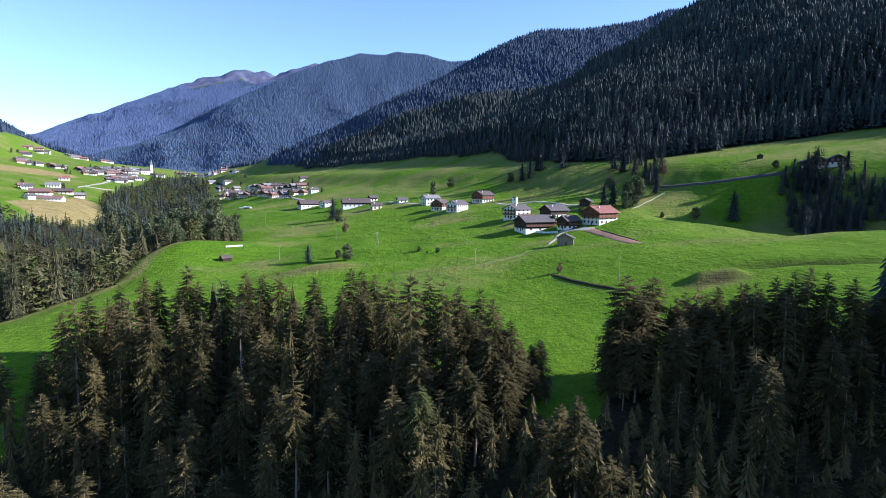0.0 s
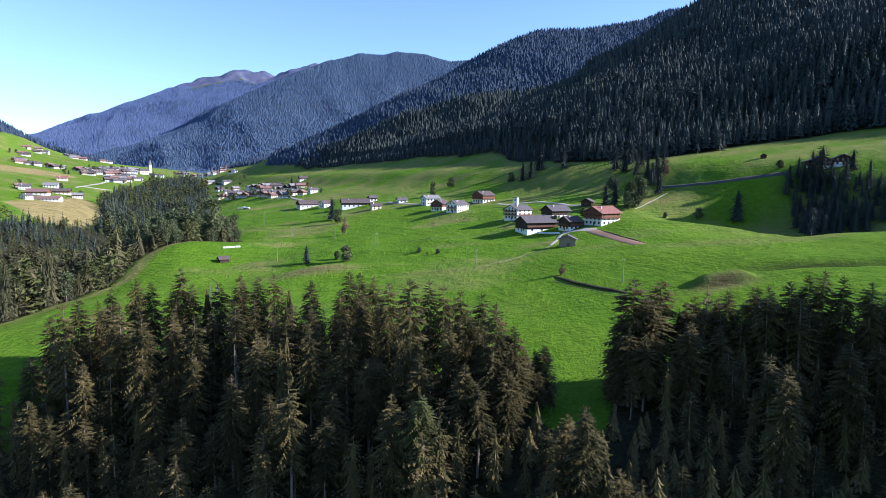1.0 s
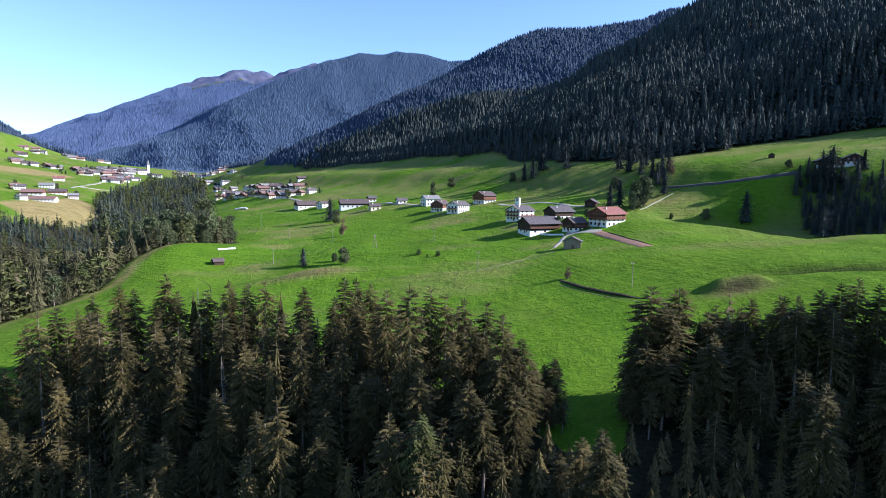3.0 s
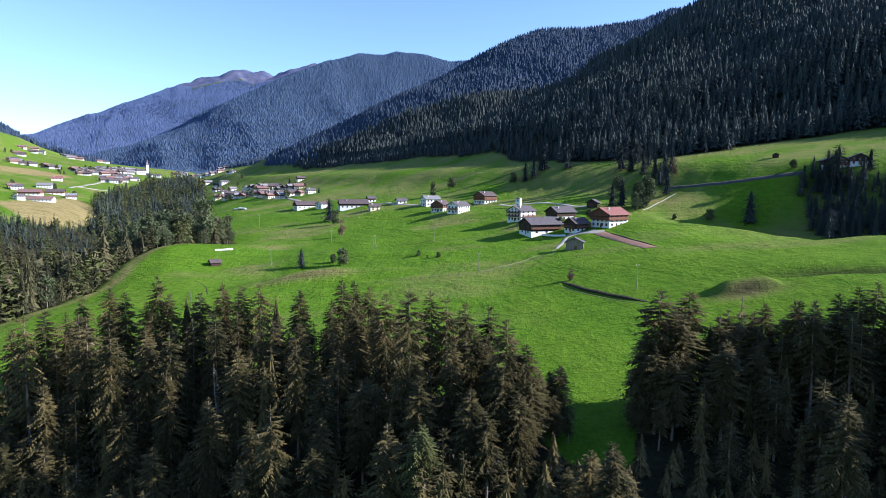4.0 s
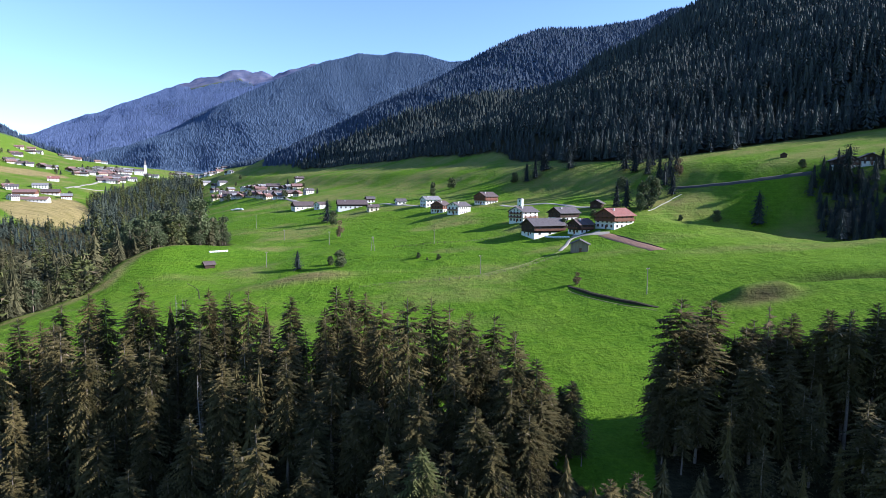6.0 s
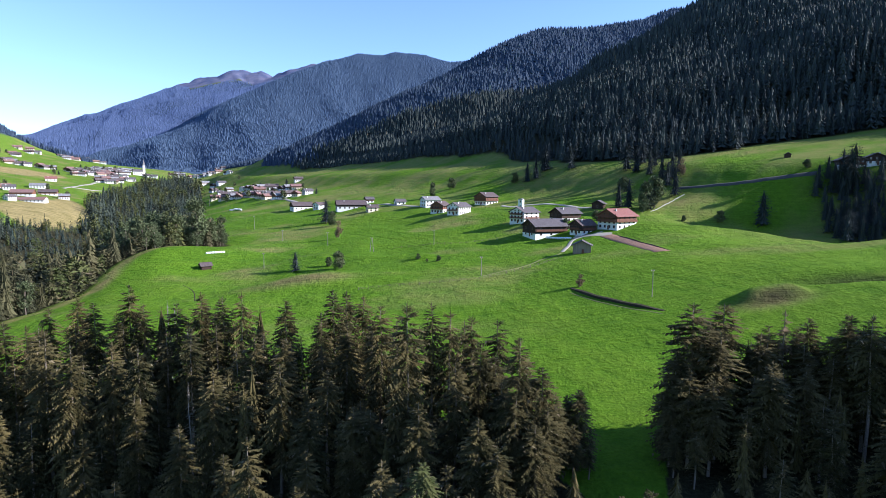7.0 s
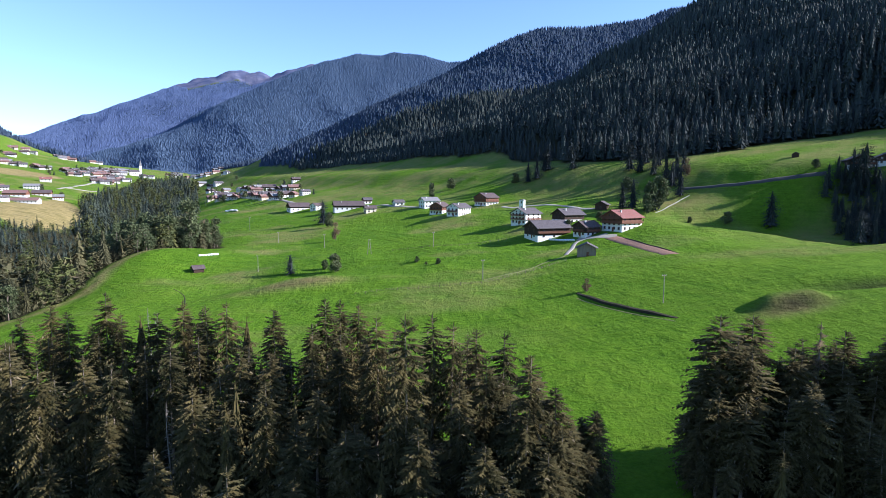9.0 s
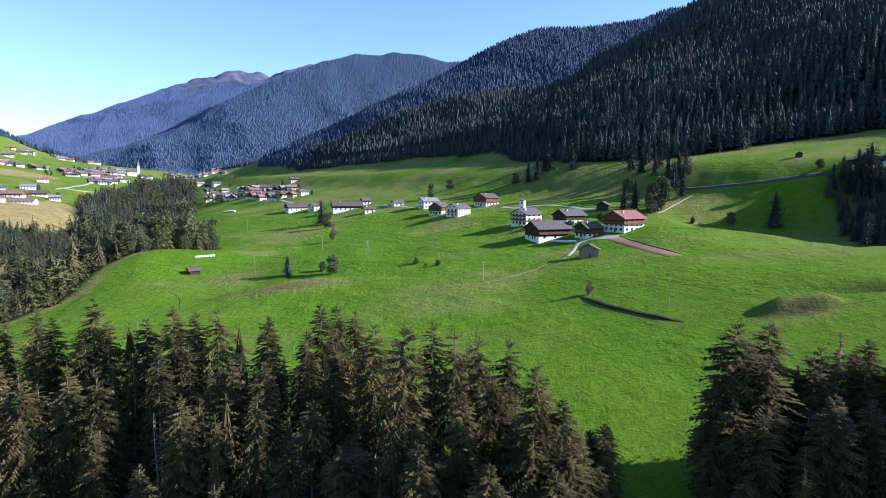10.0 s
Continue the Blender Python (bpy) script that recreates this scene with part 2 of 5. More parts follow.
def ground_z(x, y):
    x, y = np.asarray(x, float), np.asarray(y, float)
    u, off = uphill(x, y), x - ravine_x(y)
    z = profile(u, y)
    steep = np.interp(y, [0, 450, 520, 800, 1200], [1.05, 1.05, 1.03, 1.0, 0.62])
    z = np.where(u > 0, 76 + (z - 76) * steep, z)
    # western side of the valley and the ravine
    floor_z = np.interp(y, [0, 330, 650, 1350, 1656, 2200], [-10, -2, 12, 50, 75, 95])
    west = floor_z + np.interp(-off, [0, 50, 107, 343, 409, 560, 1000, 2000], [0, 6, 13, 48, 62, 140, 420, 700])
    w = smooth(off, -45, 55)
    z = west * (1 - w) + z * w
    z = z - np.interp(y, [0, 300, 600, 900, 1400], [30, 30, 28, 22, 6]) * np.exp(-(off / 62) ** 2)
    # the shelf with the wood falls away towards the near side
    brink = np.interp(x, [-400, -140, -95, -60, -30, 0, 25, 60, 130, 300], [168, 168, 172, 164, 150, 134, 112, 119, 116, 116])
    z = z - np.interp(brink - y, [-10, 0, 30, 60, 130, 500], [0, 3, 23, 36, 58, 95])
    # knolls and hollows of the meadow
    z = z + knob(x, y, -170, 402, 42, 45, 12) + knob(x, y, 130, 216, 55, 50, 7) + knob(x, y, 93, 290, 40, 45, 4)
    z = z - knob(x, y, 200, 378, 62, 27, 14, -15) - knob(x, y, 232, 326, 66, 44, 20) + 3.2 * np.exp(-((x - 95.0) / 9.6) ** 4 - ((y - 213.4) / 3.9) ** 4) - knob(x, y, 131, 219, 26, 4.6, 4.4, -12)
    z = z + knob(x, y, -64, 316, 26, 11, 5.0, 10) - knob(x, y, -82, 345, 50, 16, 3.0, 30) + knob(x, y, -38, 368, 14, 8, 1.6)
    z = z + knob(x, y, -100, 600, 80, 60, 3.5) + knob(x, y, -200, 760, 100, 80, 4) - knob(x, y, 150, 325, 30, 30, 2.5) - knob(x, y, -135, 375, 40, 30, 2.5)
    beyond = y - np.interp(x, [100, 126, 152, 170, 185, 195, 200], [366, 357, 347, 337, 318, 285, 240])
    z = z - 5.0 * smooth(beyond, 0, 13) * smooth(beyond, 75, 40) * smooth(x, 120, 150)
    # the second knob is an unseen rise, added to lift the trees that cast shade
    z = z + knob(x, y, -360, 1560, 130, 110, 38) + knob(x, y, 132, 105, 28, 50, 20)
    z = z + (fbm(x, y, 26, 5, 3) - 0.5) * 2.4 * smooth(u, 60, -40) * smooth(y, 190, 300)
    z = z + knob(x, y, -12, 352, 9, 4, 2.2) - knob(x, y, -5, 345, 9, 5, 1.2)
    z = z + (fbm(x, y, 60, 3) - 0.5) * 3.2 * smooth(u, 150, -60) + (fbm(x, y, 9, 8, 2) - 0.5) * 0.35
    z = z + (fbm(x, y, 220, 21, 5) - 0.5) * 50 * smooth(u, 90, 260) * smooth(x, 0, 250)
    # the eastern mountain ends in a crest that climbs to the south
    cx, cy, cz = zip(*CREST_B)
    over = y - np.interp(x, cx, cy)
    cap = np.interp(x, cx, cz) + np.minimum(0, -0.7 * over) - 0.12 * np.maximum(0, -over)
    tall = np.where(x > -400, np.minimum(np.maximum(z, np.minimum(spur(x, y, CREST_B, 0.66), cap)), np.maximum(cap, np.minimum(z, 70))), z)
    z = z + (tall - z) * smooth(u, 110, 200) * (y > 330) + np.minimum(0, tall - z) * smooth(u, 40, 110) * smooth(u, 200, 110) * smooth(y, 900, 1000)
    z = z * (1 - smooth(y, 1800, 2500)) + 105 * smooth(y, 1800, 2500)
    if np.ndim(y) == 0 and y < 1250:
        return z
    rough = (fbm(x, y, 420, 31, 5) - 0.5)
    gully = np.abs(fbm(x * 0.9 + y * 0.35, y * 0.25, 300, 41, 3) - 0.5)
    for crest, drop, amp in ((CREST_C, 0.52, 60), (CREST_D, 0.50, 90), (CREST_E, 0.42, 80)):
        m = spur(x, y, crest, drop)
        depth = smooth(spur(x, y, crest, 1.0), max(c[2] for c in crest), 0)
        crag = np.abs(fbm(x, y, 150, 47, 4) - 0.5) * 90 * smooth(m, 640, 820) if crest is CREST_E else 0
        z = np.maximum(z, m + (rough * amp - gully * amp * 1.1) * np.clip(depth, 0.05, 1) + crag - 10 * (crest is CREST_E))
    return z


def put(x, y, sink=0.0):
    return Vector((x, y, float(ground_z(x, y)) - sink))


def mesh_from(name, verts, faces, materials, smooth_faces=False, index=None, tint=None):
    """A mesh out of arrays of corners and of triangles (or quads)."""
    verts, faces = np.asarray(verts, np.float32), np.asarray(faces, np.int32)
    me = bpy.data.meshes.new(name)
    k = faces.shape[1]
    me.vertices.add(len(verts))
    me.vertices.foreach_set("co", verts.ravel())
    me.loops.add(faces.size)
    me.loops.foreach_set("vertex_index", faces.ravel())
    me.polygons.add(len(faces))
    me.polygons.foreach_set("loop_start", np.arange(0, faces.size, k, dtype=np.int32))
    me.polygons.foreach_set("loop_total", np.full(len(faces), k, np.int32))
    me.polygons.foreach_set("use_smooth", np.full(len(faces), bool(smooth_faces)))
    for m in materials if isinstance(materials, (list, tuple)) else [materials]:
        me.materials.append(m)
    if index is not None:
        me.polygons.foreach_set("material_index", np.asarray(index, np.int32))
    if tint is not None:
        me.attributes.new("tint", "FLOAT", "POINT").data.foreach_set("value", np.asarray(tint, np.float32))
    me.update(calc_edges=True)
    me.validate()
    return me


# ---------------------------------------------------------------- ground
def wood_cover(x, y):
    """1 where forest stands, 0 on open land."""
    u, off = uphill(x, y), x - ravine_x(y)
    edge = (fbm(x, y, 55, 51, 4) - 0.5) * 85
    lower = np.interp(y, [300, 437, 490, 525, 540, 620, 714, 787, 870, 991, 1134, 1272, 1400], [96, 96, 92, 70, 30, 34, 54, 72, 74, 82, 86, 72, 55])
    lower = np.where(y < 650, np.maximum(lower, np.interp(x, [214, 235, 255, 285, 310, 345, 450], [0, 86, 106, 124, 138, 150, 165])), lower)
    east = smooth(u + edge * 0.4 - lower, 0, 8) * (y > 330)
    strip = smooth(np.interp(y, [100, 247, 330, 390, 430, 470, 520, 600, 870, 1450, 1700], [60, 84, 74, 80, 112, 138, 128, 92, 76, 40, 10]) - off, 0, 6) \
        * smooth(off + np.interp(y, [100, 330, 480, 560, 600, 640, 700, 780, 870, 1100, 1450, 1700], [400, 330, 260, 165, 118, 85, 56, 52, 88, 90, 60, 5]), 0, 6)
    strip = strip * smooth(1650 - y, 0, 40)
    hill = smooth(-off - 505 + edge, 0, 20) * (y > 500)
    east = east * smooth(x + 250 + 0.2 * (y - 1000), 0, 25)
    far = ((y > 1600) & (x > -330 - 0.9 * (y - 1600))) | (y > 2100)
    far = far | ((y > 1300) & (x > -420) & (spur(x, y, CREST_C, 0.52) > 112 + 12 * (fbm(x, y, 60, 57) - 0.5)))
    return np.clip(np.maximum(np.maximum(east, strip), np.maximum(hill, far)), 0, 1)


def near_wood(x, y):
    """The wood on the bank in front, in two parts with a gap of meadow between."""
    back = np.interp(x, [-130, -112, -96, -80, -40, -10, 6, 17, 24, 33, 37, 46, 60, 80, 110, 150],
                     [120, 140, 176, 180, 172, 166, 150, 136, 120, 122, 136, 146, 148, 150, 150, 150])
    return (y < back) & (y > 78 - 0.1 * x) & (x > -118 + 0.1 * (y - 100))


def alpine(x, y, z):
    """1 on the bare summit of the farthest mountain, above the tree line."""
    return smooth(z + 230 * (fbm(x, y, 240, 95, 5) - 0.5), 715, 790) * (y > 4150)


def build_ground():
    ang = np.radians(np.concatenate([np.arange(-42, 42, 0.19), np.arange(42, 318, 4.0)]))
    rad = np.concatenate([[0.0, 12, 22], np.geomspace(32, 100, 30)[:-1], np.geomspace(100, 640, 235)[:-1], np.geomspace(640, 5300, 150)])
    a, r = np.meshgrid(ang, rad)
    x, y = r * np.sin(a), r * np.cos(a)
    z = ground_z(x, y)
    n, m = r.shape
    idx = np.arange(n * m).reshape(n, m)
    nxt = np.roll(idx, -1, 1)
    quads = np.stack([idx[:-1], nxt[:-1], nxt[1:], idx[1:]], -1).reshape(-1, 4)
    me = mesh_from("ground", np.stack([x, y, z], -1).reshape(-1, 3), quads[:, ::-1], GRASS, True)
    cover = np.ones((n * m, 4), np.float32)
    X, Y = x.ravel(), y.ravel()
    U = uphill(X, Y)
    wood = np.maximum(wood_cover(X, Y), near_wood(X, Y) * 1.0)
    corners = [(-525, 735), (-416, 640), (-395, 690), (-448, 835), (-522, 895)]
    hay = smooth(np.min([((bx - ax) * (Y - ay) - (by - ay) * (X - ax)) / math.hypot(bx - ax, by - ay) for (ax, ay), (bx, by) in zip(corners, corners[1:] + corners[:1])], axis=0), 0, 5) * (wood < 0.5)
    hay = np.maximum(hay, smooth(1 - ((X + 800) / 95) ** 2 - ((Y - 1190) / 75) ** 2, 0, 0.2))
    dry = smooth(fbm(X, Y * 1.8, 55, 71, 5), 0.50, 0.74) * (0.40 + 0.3 * smooth(Y, 300, 380)) * smooth(Y, 190, 270)
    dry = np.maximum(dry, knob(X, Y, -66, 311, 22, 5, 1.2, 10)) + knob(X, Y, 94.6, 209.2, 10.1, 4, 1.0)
    # litter tone on knoll face and hollow: rough grass, with shade painted in
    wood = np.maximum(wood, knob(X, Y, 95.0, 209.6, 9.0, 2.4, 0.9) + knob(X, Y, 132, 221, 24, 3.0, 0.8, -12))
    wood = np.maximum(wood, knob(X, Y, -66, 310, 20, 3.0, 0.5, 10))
    dry = np.maximum(dry, knob(X, Y, 142, 428, 22, 18, 0.9))
    # far western meadows muted through the dry colour, in place of haze
    dry = np.maximum(dry, 0.16 * smooth(Y, 700, 1100) * smooth(-X, 300, 500))
    dry = np.maximum(dry, 0.6 * smooth(U, -130, -30) * smooth(fbm(X, Y, 40, 73, 4), 0.3, 0.62))
    rim = X - ravine_x(Y) - np.interp(Y, [100, 247, 330, 390, 430, 470, 520, 600], [60, 84, 74, 80, 112, 138, 128, 92])
    dry = np.maximum(dry, 0.9 * smooth(rim, -4, 2) * smooth(rim, 11, 3) * (Y < 460) * (Y > 120))
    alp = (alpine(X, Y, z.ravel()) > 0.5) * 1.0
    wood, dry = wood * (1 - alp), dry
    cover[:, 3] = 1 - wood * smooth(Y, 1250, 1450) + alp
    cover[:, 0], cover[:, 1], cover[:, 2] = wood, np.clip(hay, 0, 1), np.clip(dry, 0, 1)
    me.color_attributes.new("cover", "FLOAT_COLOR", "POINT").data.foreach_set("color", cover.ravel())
    return tagged(new("ground", me), "rolling green alpine meadow and forested mountainsides", "ground", kind="structure")


ground = build_ground()


# ---------------------------------------------------------------- trees
def part(name, me, parent, label="", m=None):
    """Links a mesh as one part of a thing."""
    ob = new(name, me)
    ob.parent = parent
    if m is not None:
        ob.matrix_basis = m
    return tagged(ob, label) if label else ob


def empty(name, loc=(0, 0, 0), turn=0.0):
    ob = new(name)
    ob.empty_display_size = 0.5
    ob.matrix_basis = pose(*loc, 0, 0, turn)
    return ob


def tube(points, radii, sides=6):
    """A tapered, bent round bar as arrays of corners and triangles."""
    pts = np.asarray(points, float)
    a = np.arange(sides) * 2 * PI / sides
    d = np.gradient(pts, axis=0)
    d /= np.linalg.norm(d, axis=1, keepdims=True) + 1e-9
    side = np.cross(d, [0.31, 0.87, 0.37])
    side /= np.linalg.norm(side, axis=1, keepdims=True)
    up = np.cross(d, side)
    v = pts[:, None] + np.asarray(radii)[:, None, None] * (np.cos(a)[None, :, None] * side[:, None] + np.sin(a)[None, :, None] * up[:, None])
    n = len(pts)
    i = np.arange(n * sides).reshape(n, sides)
    j = np.roll(i, -1, 1)
    q = np.stack([i[:-1], j[:-1], j[1:], i[1:]], -1).reshape(-1, 4)
    tris = np.concatenate([q[:, [0, 1, 2]], q[:, [0, 2, 3]]])
    return v.reshape(-1, 3), tris


def join(pieces):
    vs, fs, at = [], [], 0
    for v, f in pieces:
        vs.append(v)
        fs.append(np.asarray(f) + at)
        at += len(v)
    return np.concatenate(vs), np.concatenate(fs)


def fronds(r, base, azim, length, lift, droop, twigs, twig_len, sag):
    """Conifer branches as bent spines with slim twigs on both sides and hanging from them. All arguments are arrays by branch."""
    n = len(azim)
    s = np.linspace(0.12, 1.0, twigs)[None, :]
    out = np.stack([np.cos(azim), np.sin(azim)], -1)
    rad = length[:, None] * s
    z = length[:, None] * (lift[:, None] * s - droop[:, None] * s**1.7 + 0.22 * droop[:, None] * s**4)
    spine = np.concatenate([out[:, None] * rad[..., None], z[..., None]], -1) + base[:, None]
    across = np.stack([-np.sin(azim), np.cos(azim), 0 * azim], -1)[:, None]
    ahead = np.concatenate([out, 0 * out[:, :1]], -1)[:, None]
    shape = (0.35 + 0.65 * np.sin(PI * np.clip(s * 0.8 + 0.12, 0, 1)))[..., None]
    tl = twig_len[:, None, None] * shape * r.uniform(0.55, 1.3, (n, twigs, 1))
    tris = []
    for sgn in (-1, 1, 0):
        way = across * sgn * r.uniform(0.5, 1.0, (n, twigs, 1)) + ahead * r.uniform(0.3, 0.8, (n, twigs, 1)) * (1 if sgn else 0.45)
        tip = spine + tl * (way + np.array([0, 0, -1.0]) * sag[:, None, None] * r.uniform(0.3, 1.2, (n, twigs, 1)) * (1 if sgn else 1.25))
        wide = 0.26 * tl + 0.045
        a, b = spine - ahead * wide, spine + ahead * wide
        tris.append(np.stack([a, b, tip], 2))
    tri = np.concatenate(tris, 1).reshape(-1, 3)
    strip = np.stack([spine[:, :-1] - across * 0.07, spine[:, 1:] + across * 0.05, spine[:, :-1] + across * 0.07], 2).reshape(-1, 3)
    v = np.concatenate([tri, strip])
    return v, np.arange(len(v)).reshape(-1, 3)


def spruce_meshes(seed, height=25.0, width=3.1, start=0.2, lean=0.0, thin=1.0, needles=None, ragged=0.25, twigs=7, gap=0.72):
    """Trunk and crown of a tall forest spruce with drooping, uneven branches; returns the two meshes."""
    r = np.random.default_rng(seed)
    hs = np.linspace(0, 1, 9)
    bend = np.stack([lean * hs**2 + 0.12 * np.sin(hs * 7 + seed), 0.12 * np.sin(hs * 5 + 2 * seed), hs * height], -1)
    trunk = tube(bend, 0.30 * (1 - hs) ** 0.8 + 0.025, 7)
    dead = []
    for _ in range(26):
        z, a, ln = r.uniform(0.08, start + 0.25) * height, r.uniform(0, 2 * PI), r.uniform(0.7, 2.4)
        p = np.array([0, 0, z])
        dead.append(tube([p, p + [math.cos(a) * ln * 0.6, math.sin(a) * ln * 0.6, -0.1 * ln], p + [math.cos(a) * ln, math.sin(a) * ln, -0.35 * ln]], [0.035, 0.02, 0.008], 3))
    tv, tf = join([trunk] + dead)
    tm = mesh_from("trunk", tv, tf, BARK, True)
    z = np.arange(start * height, height * 0.985, gap * 0.5)
    z = z + r.uniform(-0.25, 0.25, len(z))
    per = np.where(z > 0.93 * height, 5, np.where(z > 0.7 * height, 6, 5))
    zz = np.repeat(z, per)
    n = len(zz)
    zz = np.clip(zz + r.uniform(-0.45, 0.45, n), start * height * 0.8, height * 0.985)
    t = (zz / height - start) / (1 - start)
    az = r.uniform(0, 2 * PI, n)
    prof = np.interp(t, [0, 0.12, 0.35, 0.6, 0.8, 0.92, 1], [0.6, 0.95, 1.0, 0.86, 0.62, 0.34, 0.06])
    lob = 1 + ragged * np.sin(az * 2 + seed) * np.sin(t * 9 + seed) + r.normal(0, ragged * 0.6, n)
    ln = width * prof * np.clip(lob, 0.3, 1.6)
    keep = r.random(n) < thin * np.interp(t, [0, 0.3, 1], [0.6, 0.95, 1.0])
    zz, az, ln, t = zz[keep], az[keep], ln[keep], t[keep]
    n = len(zz)
    hh = zz / height
    base = np.stack([lean * hh**2, 0 * hh, zz], -1)
    lift = np.interp(t, [0, 0.5, 0.85, 1], [-0.1, 0.05, 0.3, 1.0]) + r.normal(0, 0.08, n)
    droop = np.interp(t, [0, 0.5, 0.9, 1], [0.75, 0.62, 0.5, 0.2]) + r.normal(0, 0.1, n)
    v, f = fronds(r, base, az, ln, lift, droop, twigs, np.clip(0.30 * ln + 0.10, 0.14, 0.95), np.interp(t, [0, 1], [1.0, 0.3]))
    leader = tube([[lean * 0.95, 0, height * 0.955], [lean, 0, height * 1.012]], [0.07, 0.015], 4)
    v, f = join([(v, f), leader])
    tint = np.clip(0.5 + 1.3 * (vnoise(v[:, 0] + seed * 9, v[:, 2] + v[:, 1], 1.3, seed) - 0.5), 0, 1)
    return tm, mesh_from("crown", v, f, needles or SPRUCE, False, tint=tint)


def make_spruce(name, seed, label, category="spruce", **k):
    ob = empty(name)
    tm, cm = spruce_meshes(seed, **k)
    part("trunk", tm, ob)
    part("crown", cm, ob)
    return tagged(ob, label, category)


def dead_meshes(seed, height=20.0):
    r = np.random.default_rng(seed)
    hs = np.linspace(0, 1, 8)
    trunk = tube(np.stack([0.25 * np.sin(hs * 5 + seed), 0.2 * np.sin(hs * 4), hs * height], -1), 0.2 * (1 - hs) ** 0.8 + 0.02, 6)
    limbs = []
    for _ in range(90):
        t = r.uniform(0.25, 0.97)
        a, ln = r.uniform(0, 2 * PI), (1.15 - t) * r.uniform(1.0, 2.6)
        p, d = np.array([0, 0, t * height]), np.array([math.cos(a), math.sin(a), 0])
        limbs.append(tube([p, p + d * ln * 0.5 + [0, 0, -0.05 * ln], p + d * ln + [0, 0, -0.3 * ln]], [0.04, 0.025, 0.008], 3))
    tv, tf = trunk
    lv, lf = join(limbs)
    return mesh_from("trunk", tv, tf, DEADWOOD, True), mesh_from("branches", lv, lf, DEADWOOD)


def leafy_meshes(seed, height, width, leaves, lobes=14, count=900, size=0.5):
    """Trunk with limbs and a crown of small leaf clumps for a broad-leaved tree or bush."""
    r = np.random.default_rng(seed)
    limbs = [tube([[0, 0, 0], [0.1, 0, height * 0.35], [0.05, 0.1, height * 0.75]], [0.05 * height * 0.35, 0.03 * height * 0.35, 0.03], 6)]
    cs = []
    for k in range(lobes):
        a, t = r.uniform(0, 2 * PI), r.uniform(0.2, 0.88)
        rr = width * math.sin(PI * min(1, t * 0.95 + 0.08)) * r.uniform(0.2, 0.6)
        c = np.array([math.cos(a) * rr, math.sin(a) * rr, t * height])
        cs.append((c, width * r.uniform(0.34, 0.58)))
        limbs.append(tube([[0.05, 0, height * t * 0.55], c * [0.6, 0.6, 0.9], c], [0.02 * height * 0.4, 0.04, 0.015], 4))
    pts = []
    for c, w in cs:
        d = r.normal(0, 1, (count // lobes, 3))
        d /= np.linalg.norm(d, axis=1, keepdims=True)
        pts.append(c + d * w * r.uniform(0.4, 1.0, (len(d), 1)) * [1, 1, 0.8])
    p = np.concatenate(pts)
    e = np.clip(r.normal(0, 1, (2, len(p), 3)), -1.4, 1.4) * size
    v = np.stack([p, p + e[0], p + e[1]], 1).reshape(-1, 3)
    tv, tf = join(limbs)
    tint = np.repeat(r.random(len(p)), 3)
    return mesh_from("trunk", tv, tf, BARK, True), mesh_from("crown", v, np.arange(len(v)).reshape(-1, 3), leaves, tint=tint)


def make_leafy(name, seed, height, width, leaves, label, category="tree", **k):
    ob = empty(name)
    tm, cm = leafy_meshes(seed, height, width, leaves, **k)
    part("trunk", tm, ob)
    part("crown", cm, ob)
    return tagged(ob, label, category)


def stand(model, x, y, height, full, turn=None, sink=0.3, fat=1.0):
    """A copy of a tree at (x, y), of the given height; full is the height of the model."""
    s = height / full
    m = Matrix.Translation(put(x, y, sink)) @ Matrix.Rotation(turn if turn is not None else random.uniform(0, 2 * PI), 4, "Z")
    ob = copy_thing(model, m)
    ob.matrix_basis = m @ Matrix.Diagonal((s * fat, s * fat, s, 1))
    return ob


def erase(ob):
    for o in [*ob.children_recursive, ob]:
        bpy.data.objects.remove(o)


# the wood on the near bank: tree tops as (x, y, height of the top)
RIM_WEST = [(-98, 168, 29), (-95, 179, 30), (-93, 153, 31), (-87, 177, 33), (-80, 172, 33), (-74, 170, 31), (-72, 172, 37), (-68, 170, 33),
            (-61, 171, 33), (-55, 169, 36), (-48, 164, 36), (-44, 163, 37), (-35, 165, 35), (-26, 158, 34), (-24, 162, 38), (-22, 166, 37),
            (-19, 171, 35), (-13, 150, 37), (-7, 134, 40.5), (-3, 143, 39), (0, 141, 38), (4, 143, 36.5), (9, 145, 35.5), (11, 130, 36), (15, 131, 31),
            (-78, 151, 31), (-72, 149, 29), (-66, 152, 29), (-60, 151, 28), (-84, 159, 30), (-52, 156, 31), (-38, 153, 31), (-32, 151, 30), (-20, 153, 33), (-91, 165, 29), (-101, 160, 26)]
FRONT_WEST = [(-84, 145, 18), (-80, 151, 16), (-103, 155, 17), (-112, 152, 16.5), (-94, 119, 4), (-95, 142, 10), (-89, 139, 8), (-67, 143, 13), (-59, 147, 20), (-57, 135, 9), (-47, 138, 18),
              (-43, 143, 27), (-36, 129, 17), (-31, 126, 21), (-30, 141, 28), (-22, 142, 27), (-24, 135, 23), (-23, 130, 17), (-24, 126, 13),
              (-16, 134, 23), (-13, 134, 22.5), (-10, 120, 20), (-5, 128, 26), (10, 127, 28), (7, 121, 22), (13, 124, 24), (4, 124, 25), (1, 133, 31), (8, 138, 31), (13, 136, 29), (17, 132, 26), (5, 137, 33), (15, 127, 26)]
